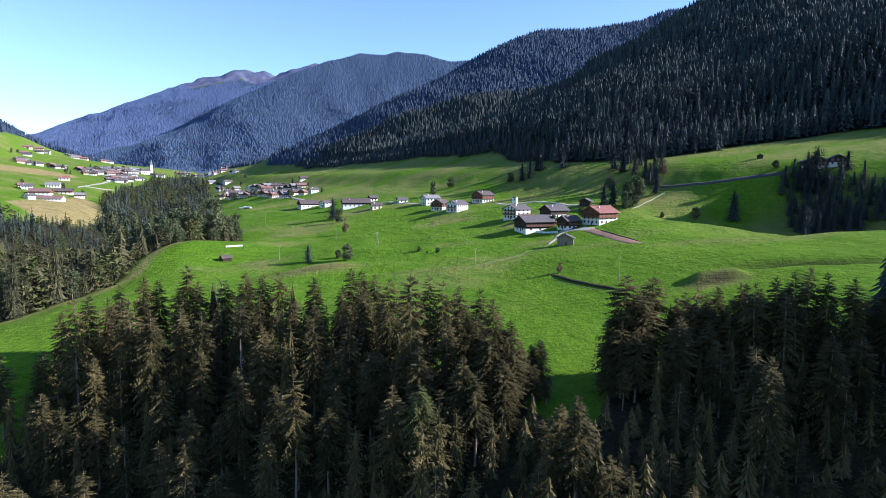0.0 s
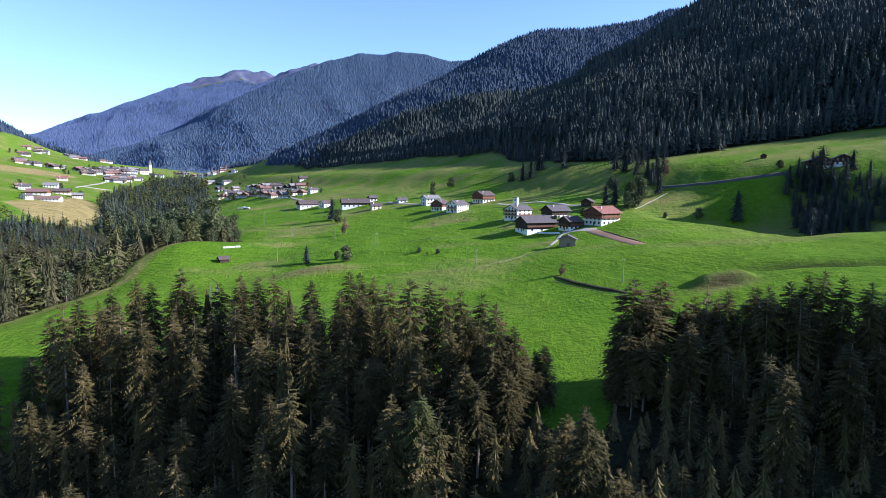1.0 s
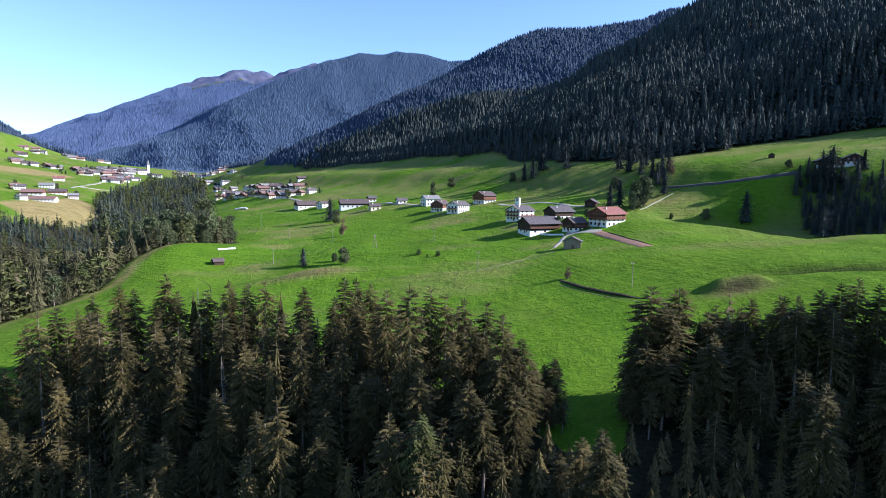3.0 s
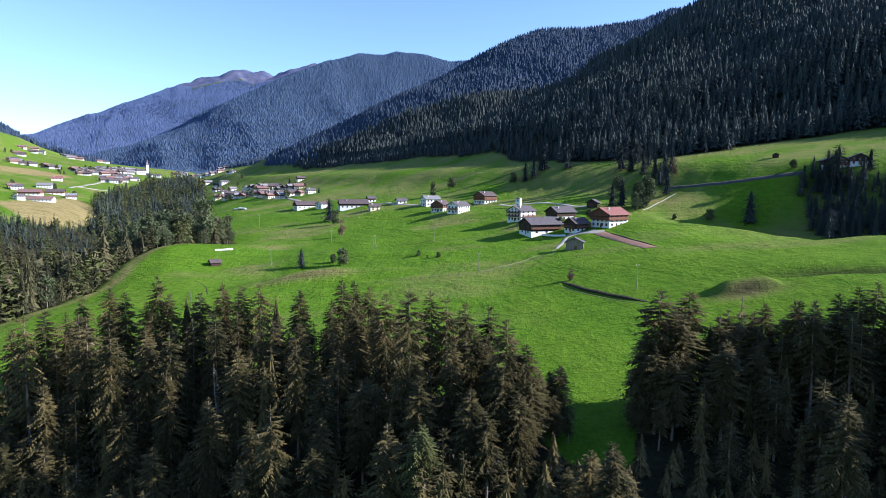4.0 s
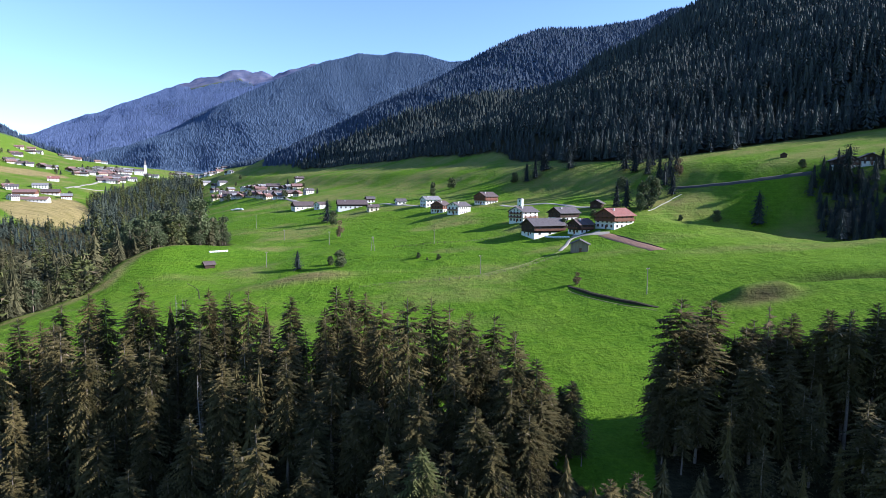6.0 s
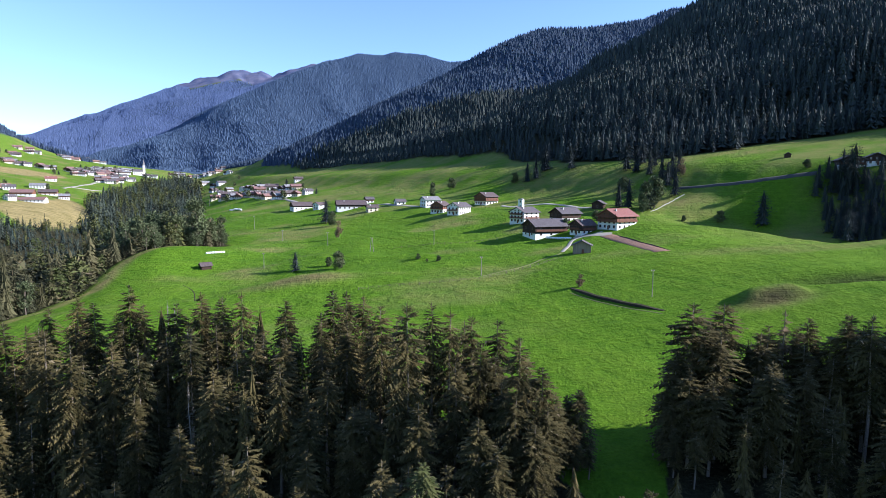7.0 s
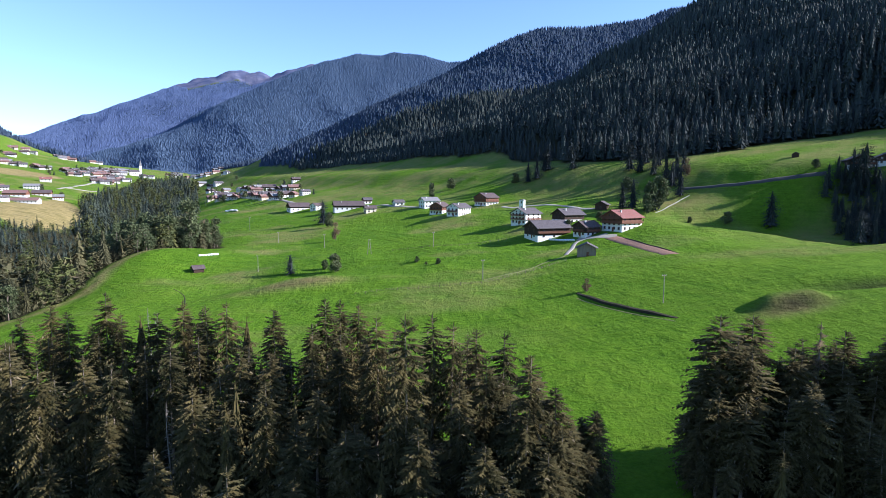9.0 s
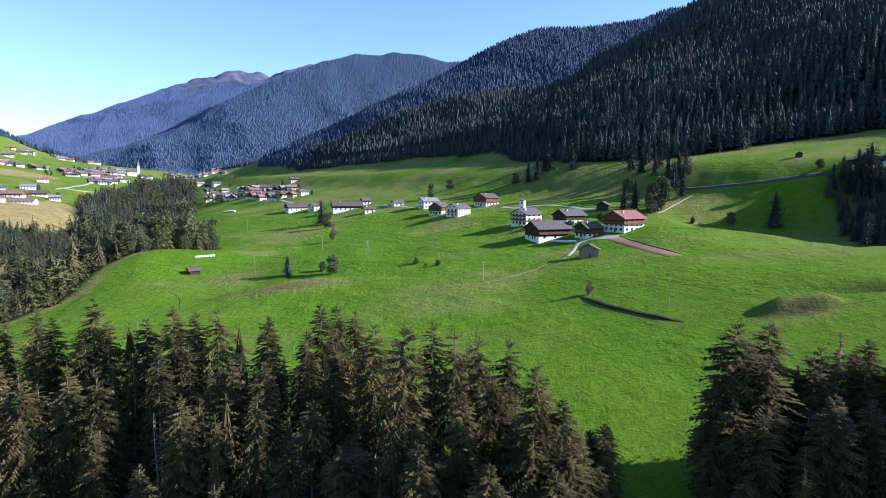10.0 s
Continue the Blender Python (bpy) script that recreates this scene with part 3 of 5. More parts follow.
GAP = [(22, 136, 25.5), (20.3, 137.5, 24), (24, 105, 23.5), (22, 110, 20), (22, 121, 13), (19, 113, 16), (27, 109, 18), (20.5, 132, 21), (23, 131.5, 18)]
RIM_EAST = [(42, 139, 40), (50, 144, 39), (67, 136, 39), (67, 130, 40), (72, 131, 41), (77, 133, 42), (80, 133, 43), (83, 131, 42), (88, 130, 41),
            (94, 128, 40), (100, 131, 41), (45, 135, 36), (56, 140, 34), (61, 138, 33), (106, 128, 40), (113, 130, 41), (38.5, 137, 32), (39.5, 133, 30), (46, 141, 36), (54, 139, 35), (42, 130, 29), (37, 134, 25), (36.5, 130.5, 21), (38.5, 127, 22), (64.3, 142.5, 36.8), (68.8, 138.5, 38.4), (61.5, 141, 35.5), (57, 142.5, 35.5), (66, 139, 34.5), (73, 140, 37), (78, 139, 37)]
FRONT_EAST = [(58, 132, 31), (60, 115, 30), (75, 116, 32), (59, 108, 30), (61, 111, 27), (82, 118, 31), (50, 128, 33), (68, 119, 25), (90, 116, 30), (98, 115, 29)]

models = []
for k, (w, st, th, rg) in enumerate([(3.7, 0.15, 1.0, 0.2), (3.4, 0.22, 0.95, 0.26), (4.1, 0.10, 1.0, 0.2), (3.2, 0.28, 0.9, 0.3), (3.8, 0.18, 1.0, 0.24), (3.5, 0.12, 1.0, 0.18), (2.9, 0.38, 0.8, 0.36)]):
    models.append(make_spruce("spruce", 100 + k, "tall dark green spruce with drooping branches in a wood", width=w, start=st, thin=th, ragged=rg, lean=0.3 * (k % 3 - 1)))
low_models = [make_spruce("spruce", 120 + k, "tall dark green spruce with drooping branches in a wood", width=w, start=0.15, thin=1.0, ragged=0.25, lean=0.2 * k, twigs=5, gap=1.2) for k, w in enumerate((3.9, 3.5, 3.2))]
spots = []


def plant(rows, kit, first=0):
    for k, (x, y, top) in enumerate(rows):
        h = top - float(ground_z(x, y)) + 0.3
        wide = 1.4 if 37 < x < 52 and y > 129 or 19 < x < 24 and y > 130 else min(1.35, max(0.85, 25.0 / h * 0.98))
        ob = stand(kit[(first + k * 3 + k // 7) % len(kit)], x, y, h, 25.0, fat=wide)
        tagged(ob, group="spruces of the near wood")
        if h < 17:
            tagged(ob, "young spruce with pale olive needles among taller trees")
        spots.append((x, y, top))


for rows, first in ((RIM_WEST, 0), (FRONT_WEST, 1), (GAP, 2), (RIM_EAST, 4), (FRONT_EAST, 3)):
    plant(rows, models, first)

# the rest of the wood: trees between them, kept under the tops round about
pick = random.Random(5)
tries = 0
filler = []
while len(spots) < 380 and tries < 40000:
    tries += 1
    x, y = pick.uniform(-110, 100) if tries % 2 else pick.uniform(34, 102), pick.uniform(100, 176)
    if not bool(near_wood(np.array(x), np.array(y))) or min((x - a) ** 2 + (y - b) ** 2 for a, b, _ in spots) < 3.2**2:
        continue
    near = sorted(((x - a) ** 2 + (y - b) ** 2, b, c) for a, b, c in spots)[:3]
    g = float(ground_z(x, y))
    top = min(g + pick.uniform(19, 26), min(c - 0.22 * max(0, b - y) for _, b, c in near) - pick.uniform(0.2, 2.5))
    if y < 112:
        top = min(top, 62 - 0.43 * y)
    if top - g < 9:
        continue
    if len(spots) < 250:
        plant([(x, y, top)], low_models, pick.randrange(3))
    else:
        filler.append((x, y, top - g))
        spots.append((x, y, top))

# larches and dead trees that stand out of the wood
larch = make_spruce("larch", 201, "yellowish larch with a broad rounded crown in the wood", "larch", width=3.6, start=0.5, thin=1.0, needles=LARCH, ragged=0.25, gap=0.5)
h = 20.5 - float(ground_z(-4, 119))
stand(larch, -4, 119, h, 25.0)
bare = make_spruce("larch", 202, "thin brownish larch standing above the spruces", "larch", width=2.0, start=0.3, thin=0.6, needles=AUTUMN, ragged=0.4, gap=0.8)
stand(bare, 59, 141, 39 - float(ground_z(59, 141)), 25.0)
snag = empty("dead_spruce")
tm, cm = dead_meshes(7)
part("trunk", tm, snag)
tagged(part("branches", cm, snag), kind="stuff")
tagged(snag, "dead spruce with bleached bare branches", "dead tree", group="dead trees in the wood")
for x, y, top in [(-66, 178, 33), (-63.5, 176, 32.5), (-62, 179, 28), (-50, 150, 22), (70, 122, 24)]:
    stand(snag, x, y, top - float(ground_z(x, y)), 20.0)
for ob in (larch, bare, snag, *models, *low_models):
    erase(ob)


# ---------------------------------------------------------------- forests
def jag_template(tiers, spikes, seed, low=0.12):
    """A spruce for the middle distance: tiers of jagged, drooping sprays on unit height."""
    r = np.random.default_rng(seed)
    tri = []
    for k in range(tiers):
        t = k / tiers
        z = low + (1 - low) * t
        rad = 0.135 * (1 - t) ** 0.85 + 0.012
        top = min(1.0, z + (1 - low) / tiers * 1.9)
        a = (np.arange(spikes) + r.uniform(0, 1)) * 2 * PI / spikes + r.normal(0, 0.12, spikes)
        half = PI / spikes * 1.05
        for q in a:
            rr = rad * r.uniform(0.7, 1.25)
            tri.append([[0, 0, top], [math.cos(q - half) * rr * 0.62, math.sin(q - half) * rr * 0.62, z + 0.012], [math.cos(q) * rr, math.sin(q) * rr, z - 0.012 * r.uniform(0, 2)]])
            tri.append([[0, 0, top], [math.cos(q) * rr, math.sin(q) * rr, z - 0.012], [math.cos(q + half) * rr * 0.62, math.sin(q + half) * rr * 0.62, z + 0.012]])
    return np.array(tri).reshape(-1, 3)


def spray_template(count, seed, wide=0.115, low=0.06):
    """A spruce for the middle distance: loose drooping sprays all over a slim, uneven cone of unit height."""
    r = np.random.default_rng(seed)
    t = 1 - np.sqrt(r.uniform(0.0004, 1, count))
    az = np.arange(count) * 2.39996 + r.normal(0, 0.4, count)
    rad = (wide * np.clip((1 - t) * 1.12, 0, 0.93) ** 0.85 + 0.008) * r.uniform(0.6, 1.3, count) * (1 + 0.2 * np.sin(az + 5 * t + seed))
    half = np.clip(0.035 / (rad + 0.03), 0.25, 0.7) * min(1.0, (130 / count) ** 0.5) * r.uniform(0.8, 1.3, count)
    z = low + (1 - low) * t
    drop = 0.016 + 0.25 * rad * r.uniform(0.2, 1.2, count)
    ring = lambda a, q, h: np.stack([np.cos(a) * q, np.sin(a) * q, h], -1)
    root = ring(az, rad * 0.15, np.minimum(1.0, z + 0.05 + 0.25 * rad))
    return np.stack([root, ring(az - half, rad * r.uniform(0.6, 1, count), z - drop * 0.5), ring(az + half * 0.6, rad, z - drop)], 1).reshape(-1, 3)


def clump_template(count, seed, wide):
    """A round-headed tree for the middle distance: leaf clumps over an uneven egg of unit height."""
    r = np.random.default_rng(seed)
    d = r.normal(0, 1, (count, 3))
    d /= np.linalg.norm(d, axis=1, keepdims=True)
    lump = 1 + 0.28 * np.sin(4 * d[:, 0] + seed) * np.sin(5 * d[:, 2] + 2 * seed) + r.normal(0, 0.09, count)
    p = d * lump[:, None] * [wide, wide, 0.42] * (1 - 0.22 * d[:, 2:]) + [0, 0, 0.52]
    e = np.clip(r.normal(0, 1, (2, count, 3)), -1.3, 1.3) * [0.062, 0.062, 0.045]
    return np.stack([p, p + e[0], p + e[1]], 1).reshape(-1, 3)


def cone_template(tiers, sides, seed, wide=0.17):
    r = np.random.default_rng(seed)
    tri = []
    for k in range(tiers):
        z, top = 0.08 + 0.92 * k / tiers, min(1.0, 0.08 + 0.92 * (k + 1.75) / tiers)
        rad = wide * (1 - k / tiers) ** 0.9
        a = np.arange(sides + 1) * 2 * PI / sides + r.uniform(0, 2)
        rr = rad * r.uniform(0.7, 1.25, sides)
        rr = np.r_[rr, rr[0]]
        for q in range(sides):
            tri.append([[0, 0, top], [math.cos(a[q]) * rr[q], math.sin(a[q]) * rr[q], z], [math.cos(a[q + 1]) * rr[q + 1], math.sin(a[q + 1]) * rr[q + 1], z]])
    return np.array(tri).reshape(-1, 3)


def crown_template(seed, width, gap=2.2, twigs=4, start=0.06):
    """The boughs of a spruce round a dense core, on unit height, as loose triangles."""
    trunk, crown = spruce_meshes(seed, width=width, start=start, ragged=0.24, twigs=twigs, gap=gap)
    v = np.empty(len(crown.vertices) * 3, np.float32)
    f = np.empty(len(crown.loops), np.int32)
    crown.vertices.foreach_get("co", v)
    crown.loops.foreach_get("vertex_index", f)
    core = jag_template(9, 8, seed, start + 0.03) * [0.72, 0.72, 0.96]
    return np.concatenate([core, v.reshape(-1, 3)[f] / 25.0])


def forest(name, xs, ys, hs, templates, material, label, seed, fat=(0.85, 1.3), sink=0.5):
    """Uncountable trees as one mesh."""
    r = np.random.default_rng(seed)
    zs = ground_z(xs, ys) - sink
    kind = r.integers(0, len(templates), len(xs))
    vs, ts = [], []
    for k, tpl in enumerate(templates):
        s = kind == k
        n = int(s.sum())
        a, f = r.uniform(0, 2 * PI, n), r.uniform(*fat, n)
        c, sn = np.cos(a)[:, None], np.sin(a)[:, None]
        h = hs[s][:, None]
        v = np.empty((n, len(tpl), 3))
        v[..., 0] = (tpl[:, 0] * c - tpl[:, 1] * sn) * h * f[:, None] + xs[s][:, None]
        v[..., 1] = (tpl[:, 0] * sn + tpl[:, 1] * c) * h * f[:, None] + ys[s][:, None]
        v[..., 2] = tpl[:, 2] * h + zs[s][:, None]
        vs.append(v.reshape(-1, 3))
        ts.append(np.clip(np.repeat(r.random(n), len(tpl)) + np.repeat(r.normal(0, 0.16, n * len(tpl) // 3), 3), 0, 1))
    v = np.concatenate(vs)
    me = mesh_from(name, v, np.arange(len(v)).reshape(-1, 3), material, tint=np.concatenate(ts))
    return tagged(new(name, me), label, "forest", kind="stuff")


def scatter(x0, x1, y0, y1, step, seed, wedge=0.78):
    """Jittered places in a rectangle of the plan, within the sector that the valley opens to."""
    r = np.random.default_rng(seed)
    x, y = np.meshgrid(np.arange(x0, x1, step), np.arange(y0, y1, step))
    x = (x + r.uniform(-0.48, 0.48, x.shape) * step).ravel()
    y = (y + r.uniform(-0.48, 0.48, y.shape) * step).ravel()
    s = np.abs(x) < wedge * y + 60
    return x[s], y[s]


def heights(x, y, mean, seed):
    r = np.random.default_rng(seed)
    return mean * (0.72 + 0.5 * fbm(x, y, 60, seed)) * r.uniform(0.7, 1.2, len(x))


# unseen trees are added east of the near wood, beyond the single ones, to shade it
FINE = [jag_template(13, 9, s) for s in (5, 6, 7)]
ROUGH = [spray_template(110, s) for s in (1, 2, 3, 4)]
TIER = [jag_template(9, 6, s) for s in (15, 16, 17)] + [jag_template(8, 7, s) * [1.3, 1.3, 1] for s in (18, 19)]
SPIKE = [jag_template(5, 5, s) for s in (25, 26, 27)]
SLIM = [spray_template(46, s, 0.12) for s in (11, 12, 13, 14)]
SPIRE = [spray_template(240, s, w) for s, w in ((41, 0.105), (42, 0.125), (43, 0.15))]
EGG = [clump_template(240, s, w) for s, w in ((21, 0.16), (22, 0.14), (23, 0.18))]
CONE = [cone_template(2, 5, s) for s in (1, 2, 3)]
DART = [cone_template(2, 4, s, 0.16) for s in (4, 5, 6)]
NEEDLE = [cone_template(1, 4, s, 0.19) for s in (1, 2, 3)]

# young trees on the open floor at the foot of the bank
YOUNG = [spray_template(520, s, 0.15) for s in (31, 32, 33)]
young = []
for _ in range(1500):
    x, y = pick.uniform(-60, 80), pick.uniform(82, 124)
    if not bool(near_wood(np.array(x), np.array(y))) or min((x - a) ** 2 + (y - b) ** 2 for a, b, _ in spots) < 3.3**2:
        continue
    g = float(ground_z(x, y))
    top = min(g + pick.uniform(8, 15), 60 - 0.43 * y) if y < 108 else g + pick.uniform(5, 9)
    if top - g > 4.5:
        young.append((x, y, top - g))
        spots.append((x, y, top))
ux, uy, uh = np.array(filler).T
forest("wood_understorey", ux, uy, uh, [crown_template(s, w) for s, w in ((151, 4.2), (152, 3.8))], SPRUCE, "dense spruces filling the inside of a wood", 35, (1.0, 1.3))
yx, yy, yh = np.array(young).T
forest("young_spruces", yx, yy, yh, YOUNG, SPRUCE, "young spruces crowding the floor of a wood", 34, (1.2, 1.7))

fx, fy = scatter(-340, 1000, 330, 1330, 6.1, 61)
s = (wood_cover(fx, fy) > 0.5) & (uphill(fx, fy) > -20)
fx, fy = fx[s], fy[s]
fh = heights(fx, fy, 23, 62)
fh = np.where((fy > 620) & (wood_cover(fx - 50, fy) < 0.5), fh * 0.55, fh)     # trees along the lower edge shortened to let sun onto the meadow
s = np.hypot(fx, fy) < 760
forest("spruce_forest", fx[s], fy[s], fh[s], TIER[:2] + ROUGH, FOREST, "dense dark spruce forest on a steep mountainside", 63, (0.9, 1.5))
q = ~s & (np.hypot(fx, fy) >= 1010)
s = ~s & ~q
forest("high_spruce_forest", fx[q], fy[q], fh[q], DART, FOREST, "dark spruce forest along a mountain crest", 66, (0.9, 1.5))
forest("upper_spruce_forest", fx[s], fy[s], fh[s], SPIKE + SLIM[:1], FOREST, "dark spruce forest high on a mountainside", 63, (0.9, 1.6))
fx, fy = scatter(-1000, 1300, 1300, 2350, 8.2, 64)
s = (wood_cover(fx, fy) > 0.5) & (fx - ravine_x(fy) > 60)
forest("ridge_forest", fx[s], fy[s], heights(fx[s], fy[s], 15, 65), DART, HAZY_FOREST, "dark conifer forest covering a mountain spur", 66, (1.3, 1.8))
fx, fy = scatter(-2600, 900, 2300, 4650, 8.6, 67)
s = (wood_cover(fx, fy) > 0.5) & (alpine(fx, fy, ground_z(fx, fy)) < 0.5)
back = spur(fx, fy, CREST_E, 0.42) > spur(fx, fy, CREST_D, 0.50)
for name, part_of, mat, label in (("far_forest", s & ~back, HAZY_DISTANT, "conifer forest on a distant mountain, coloured with blue haze"), ("farthest_forest", s & back, HAZY_FARTHEST, "forest on the farthest mountain, coloured with pale blue haze")):
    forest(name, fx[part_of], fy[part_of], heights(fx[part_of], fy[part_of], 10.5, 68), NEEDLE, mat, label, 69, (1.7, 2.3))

# added out of view, to cast shade on the near wood
ex, ey = scatter(105, 190, 40, 150, 5.0, 77, 4.0)
forest("spruce_wood", ex, ey, heights(ex, ey, 31, 78) * np.where(ex < 112, 0.9, 1.0), FINE, FOREST, "unseen spruce wood added to shade the near trees", 79, (1.2, 1.7))

# the wood in the ravine: the nearest trees one by one, the rest as a whole
rx, ry = scatter(-900, -90, 150, 1700, 6.8, 71)
off = rx - ravine_x(ry)
s = (wood_cover(rx, ry) > 0.5) & (uphill(rx, ry) < -20) & (off > -330) & ~near_wood(rx, ry)
rx, ry = rx[s], ry[s]
rh = heights(rx, ry, 19.0, 72) * (0.6 + 0.85 * vnoise(rx, ry, 34, 79)) * (0.8 + 0.5 * np.random.default_rng(70).random(len(rx)) ** 2) * np.where((rx - ravine_x(ry) < -10) & (ry > 430) & (ry < 700), 0.7, 1.0)
near = np.hypot(rx + 165, ry - 380) < 230
mixed = np.random.default_rng(74).random(len(rx))
fringe = (rx - ravine_x(ry) > 58) & (ry > 415) & (ry < 560)
larchy, broad = mixed < 0.16, (mixed > 0.93) | (fringe & (mixed > 0.4))
broad = broad & near
rest = ~larchy & ~broad
bank = rest & (ry < 345) & (rx > -270)
BOUGHS = [crown_template(s, w) for s, w in ((141, 4.6), (142, 4.1), (143, 5.2))]
forest("bank_spruces", rx[bank], ry[bank], rh[bank], BOUGHS, RAVINE, "olive green spruces on the bank of a ravine", 76, (1.1, 1.5))
rest = rest & ~bank
forest("ravine_spruces", rx[rest & near], ry[rest & near], rh[rest & near], FINE[:1] + SPIRE + SPIRE + EGG[1:2], RAVINE, "mixed olive and dark spruces filling a ravine", 73, (1.1, 1.6))
forest("ravine_forest", rx[rest & ~near], ry[rest & ~near], rh[rest & ~near], SLIM + TIER[:1] + ROUGH[:1], GORGE, "dark mixed forest running up a ravine", 73, (1.0, 1.6))
forest("ravine_larches", rx[larchy], ry[larchy], rh[larchy] * 1.05, ROUGH + EGG, LARCH, "lighter larches scattered through a ravine wood", 75, (0.9, 1.6))
hx, hy = scatter(-1900, -850, 1300, 2300, 11.0, 80)
q = (wood_cover(hx, hy) > 0.5) & (hx - ravine_x(hy) < -400)
forest("hill_forest", hx[q], hy[q], heights(hx[q], hy[q], 22, 81), CONE, HAZY_FOREST, "dark forest on the crown of a western hill", 82, (1.0, 1.5))


def single(name, tpl, material, label, category, seed):
    ob = empty(name)
    r = np.random.default_rng(seed)
    me = mesh_from("crown", tpl * [20, 20, 20], np.arange(len(tpl)).reshape(-1, 3), material, tint=np.repeat(r.random(len(tpl) // 3), 3))
    part("trunk", mesh_from("trunk", *tube([[0, 0, 0], [0, 0, 8], [0, 0, 19]], [0.28, 0.2, 0.03], 6), BARK, True), ob)
    part("crown", me, ob)
    return tagged(ob, label, category, group="trees of the ravine wood")


LUSH = [crown_template(s, w, 1.3, 4, 0.04) for s, w in ((161, 4.6), (162, 5.2), (163, 4.0))]
singles = [single("spruce", t, FOREST, "dark spruce at the edge of a ravine wood", "spruce", 5 + k) for k, t in enumerate(LUSH)]
leafy = [make_leafy("leafy_tree", 31 + k, 16, 5.4, BROADLEAF, "grey-green broad-leaved tree at a wood edge", count=1500, size=0.48) for k in range(2)]
for k in np.flatnonzero(broad):
    ob = stand(leafy[pick.randrange(2)], float(rx[k]), float(ry[k]), float(rh[k]) * (1.12 if fringe[k] else 0.72), 16.0)
    tagged(ob, group="leafy trees of the ravine")


# ---------------------------------------------------------------- building materials
PLASTER = plain("white_plaster", (0.78, 0.77, 0.74), 0.85, 0.06, 0.4, 0.2)
CREAM = plain("cream_plaster", (0.72, 0.64, 0.48), 0.85, 0.08, 0.4, 0.2)
GLASS = plain("dark_window_glass", (0.03, 0.035, 0.045), 0.08, 0.2, 1.0, 0.6)
FRAME = plain("brown_window_frame", (0.16, 0.09, 0.05), 0.6, 0.2, 3.0)
METAL = plain("galvanised_metal", (0.45, 0.46, 0.47), 0.45, 0.15, 2.0, 0.5, metal=0.7)
CONCRETE = plain("pale_concrete", (0.50, 0.49, 0.46), 0.85, 0.15, 0.8)
ASPHALT = plain("worn_asphalt", (0.06, 0.058, 0.052), 0.85, 0.2, 0.3)
GRAVEL = plain("pale_gravel", (0.33, 0.30, 0.245), 0.95, 0.2, 0.7)
TRACK = plain("trodden_grass", (0.19, 0.20, 0.075), 0.95, 0.25, 0.5, 0.1)
SOIL = plain("ploughed_soil", (0.25, 0.15, 0.105), 0.95, 0.3, 0.9, 0.1, bumps=0.2)
EARTH_AND_SHADE = plain("dark_earth_and_shade", (0.055, 0.045, 0.03), 0.95, 0.3, 0.8, 0.1)
FILM = plain("white_bale_film", (0.80, 0.81, 0.80), 0.35, 0.05, 1.0, 0.5)
POLE = plain("grey_pole_wood", (0.30, 0.27, 0.23), 0.85, 0.2, 2.0)


def planks(name, c, gap=0.22, var=0.35):
    """Boarding: upright boards of uneven tone with dark joints."""
    m, n, l, b = shade(name, 0.8, 0.2)
    tc = n.new("ShaderNodeTexCoord")
    mp = n.new("ShaderNodeMapping")
    mp.inputs["Scale"].default_value = (1 / gap, 1 / gap, 0.12)
    l.new(tc.outputs["Object"], mp.inputs["Vector"])
    t = n.new("ShaderNodeTexNoise")
    t.inputs["Scale"].default_value, t.inputs["Detail"].default_value = 1.0, 2
    l.new(mp.outputs[0], t.inputs["Vector"])
    lo, hi = tuple(v * (1 - var) for v in c), tuple(v * (1 + var) for v in c)
    col = ramp(n, l, t.outputs["Fac"], [(0.3, lo), (0.7, hi)])
    col = mix(n, l, 0.4, col, mix(n, l, noise_node(n, l, 0.5, 4), lo, hi))
    l.new(col, b.inputs["Base Color"])
    bump(n, l, b, t.outputs["Fac"], 0.5, 0.05)
    return m


def tiles(name, c, rough=0.7):
    """Roofing: courses of tiles with a shifting tone and lichen."""
    m, n, l, b = shade(name, rough, 0.12)
    tc = n.new("ShaderNodeTexCoord")
    t = n.new("ShaderNodeTexBrick")
    t.inputs["Scale"].default_value, t.inputs["Brick Width"].default_value, t.inputs["Row Height"].default_value = 1.0, 0.35, 0.4
    t.inputs["Mortar Size"].default_value = 0.03
    for k, f in (("Color1", 0.8), ("Color2", 1.2), ("Mortar", 0.45)):
        t.inputs[k].default_value = (*(v * f for v in c), 1)
    l.new(tc.outputs["Object"], t.inputs["Vector"])
    col = mix(n, l, ramp(n, l, noise_node(n, l, 0.5, 5), [(0.45, (0, 0, 0)), (0.75, (0.6, 0.6, 0.6))]), t.outputs["Color"], tuple(0.6 * v + 0.07 for v in c))
    l.new(col, b.inputs["Base Color"])
    bump(n, l, b, t.outputs["Fac"], 0.4, 0.04)
    return m


DARKWOOD = planks("dark_stained_boards", (0.055, 0.033, 0.024))
WOOD = planks("brown_boards", (0.17, 0.078, 0.050))
GREYWOOD = planks("weathered_grey_boards", (0.26, 0.20, 0.15))
ROOF_GREY = tiles("grey_roof_tiles", (0.135, 0.118, 0.122), 0.9)
ROOF_BROWN = tiles("brown_roof_tiles", (0.13, 0.098, 0.094), 0.9)
ROOF_RED = tiles("red_roof_tiles", (0.30, 0.130, 0.108), 0.85)
ROOF_ROSE = tiles("faded_red_roof_tiles", (0.27, 0.155, 0.135), 0.85)
ROOF_PALE = tiles("pale_roof_sheets", (0.27, 0.26, 0.26), 0.7)


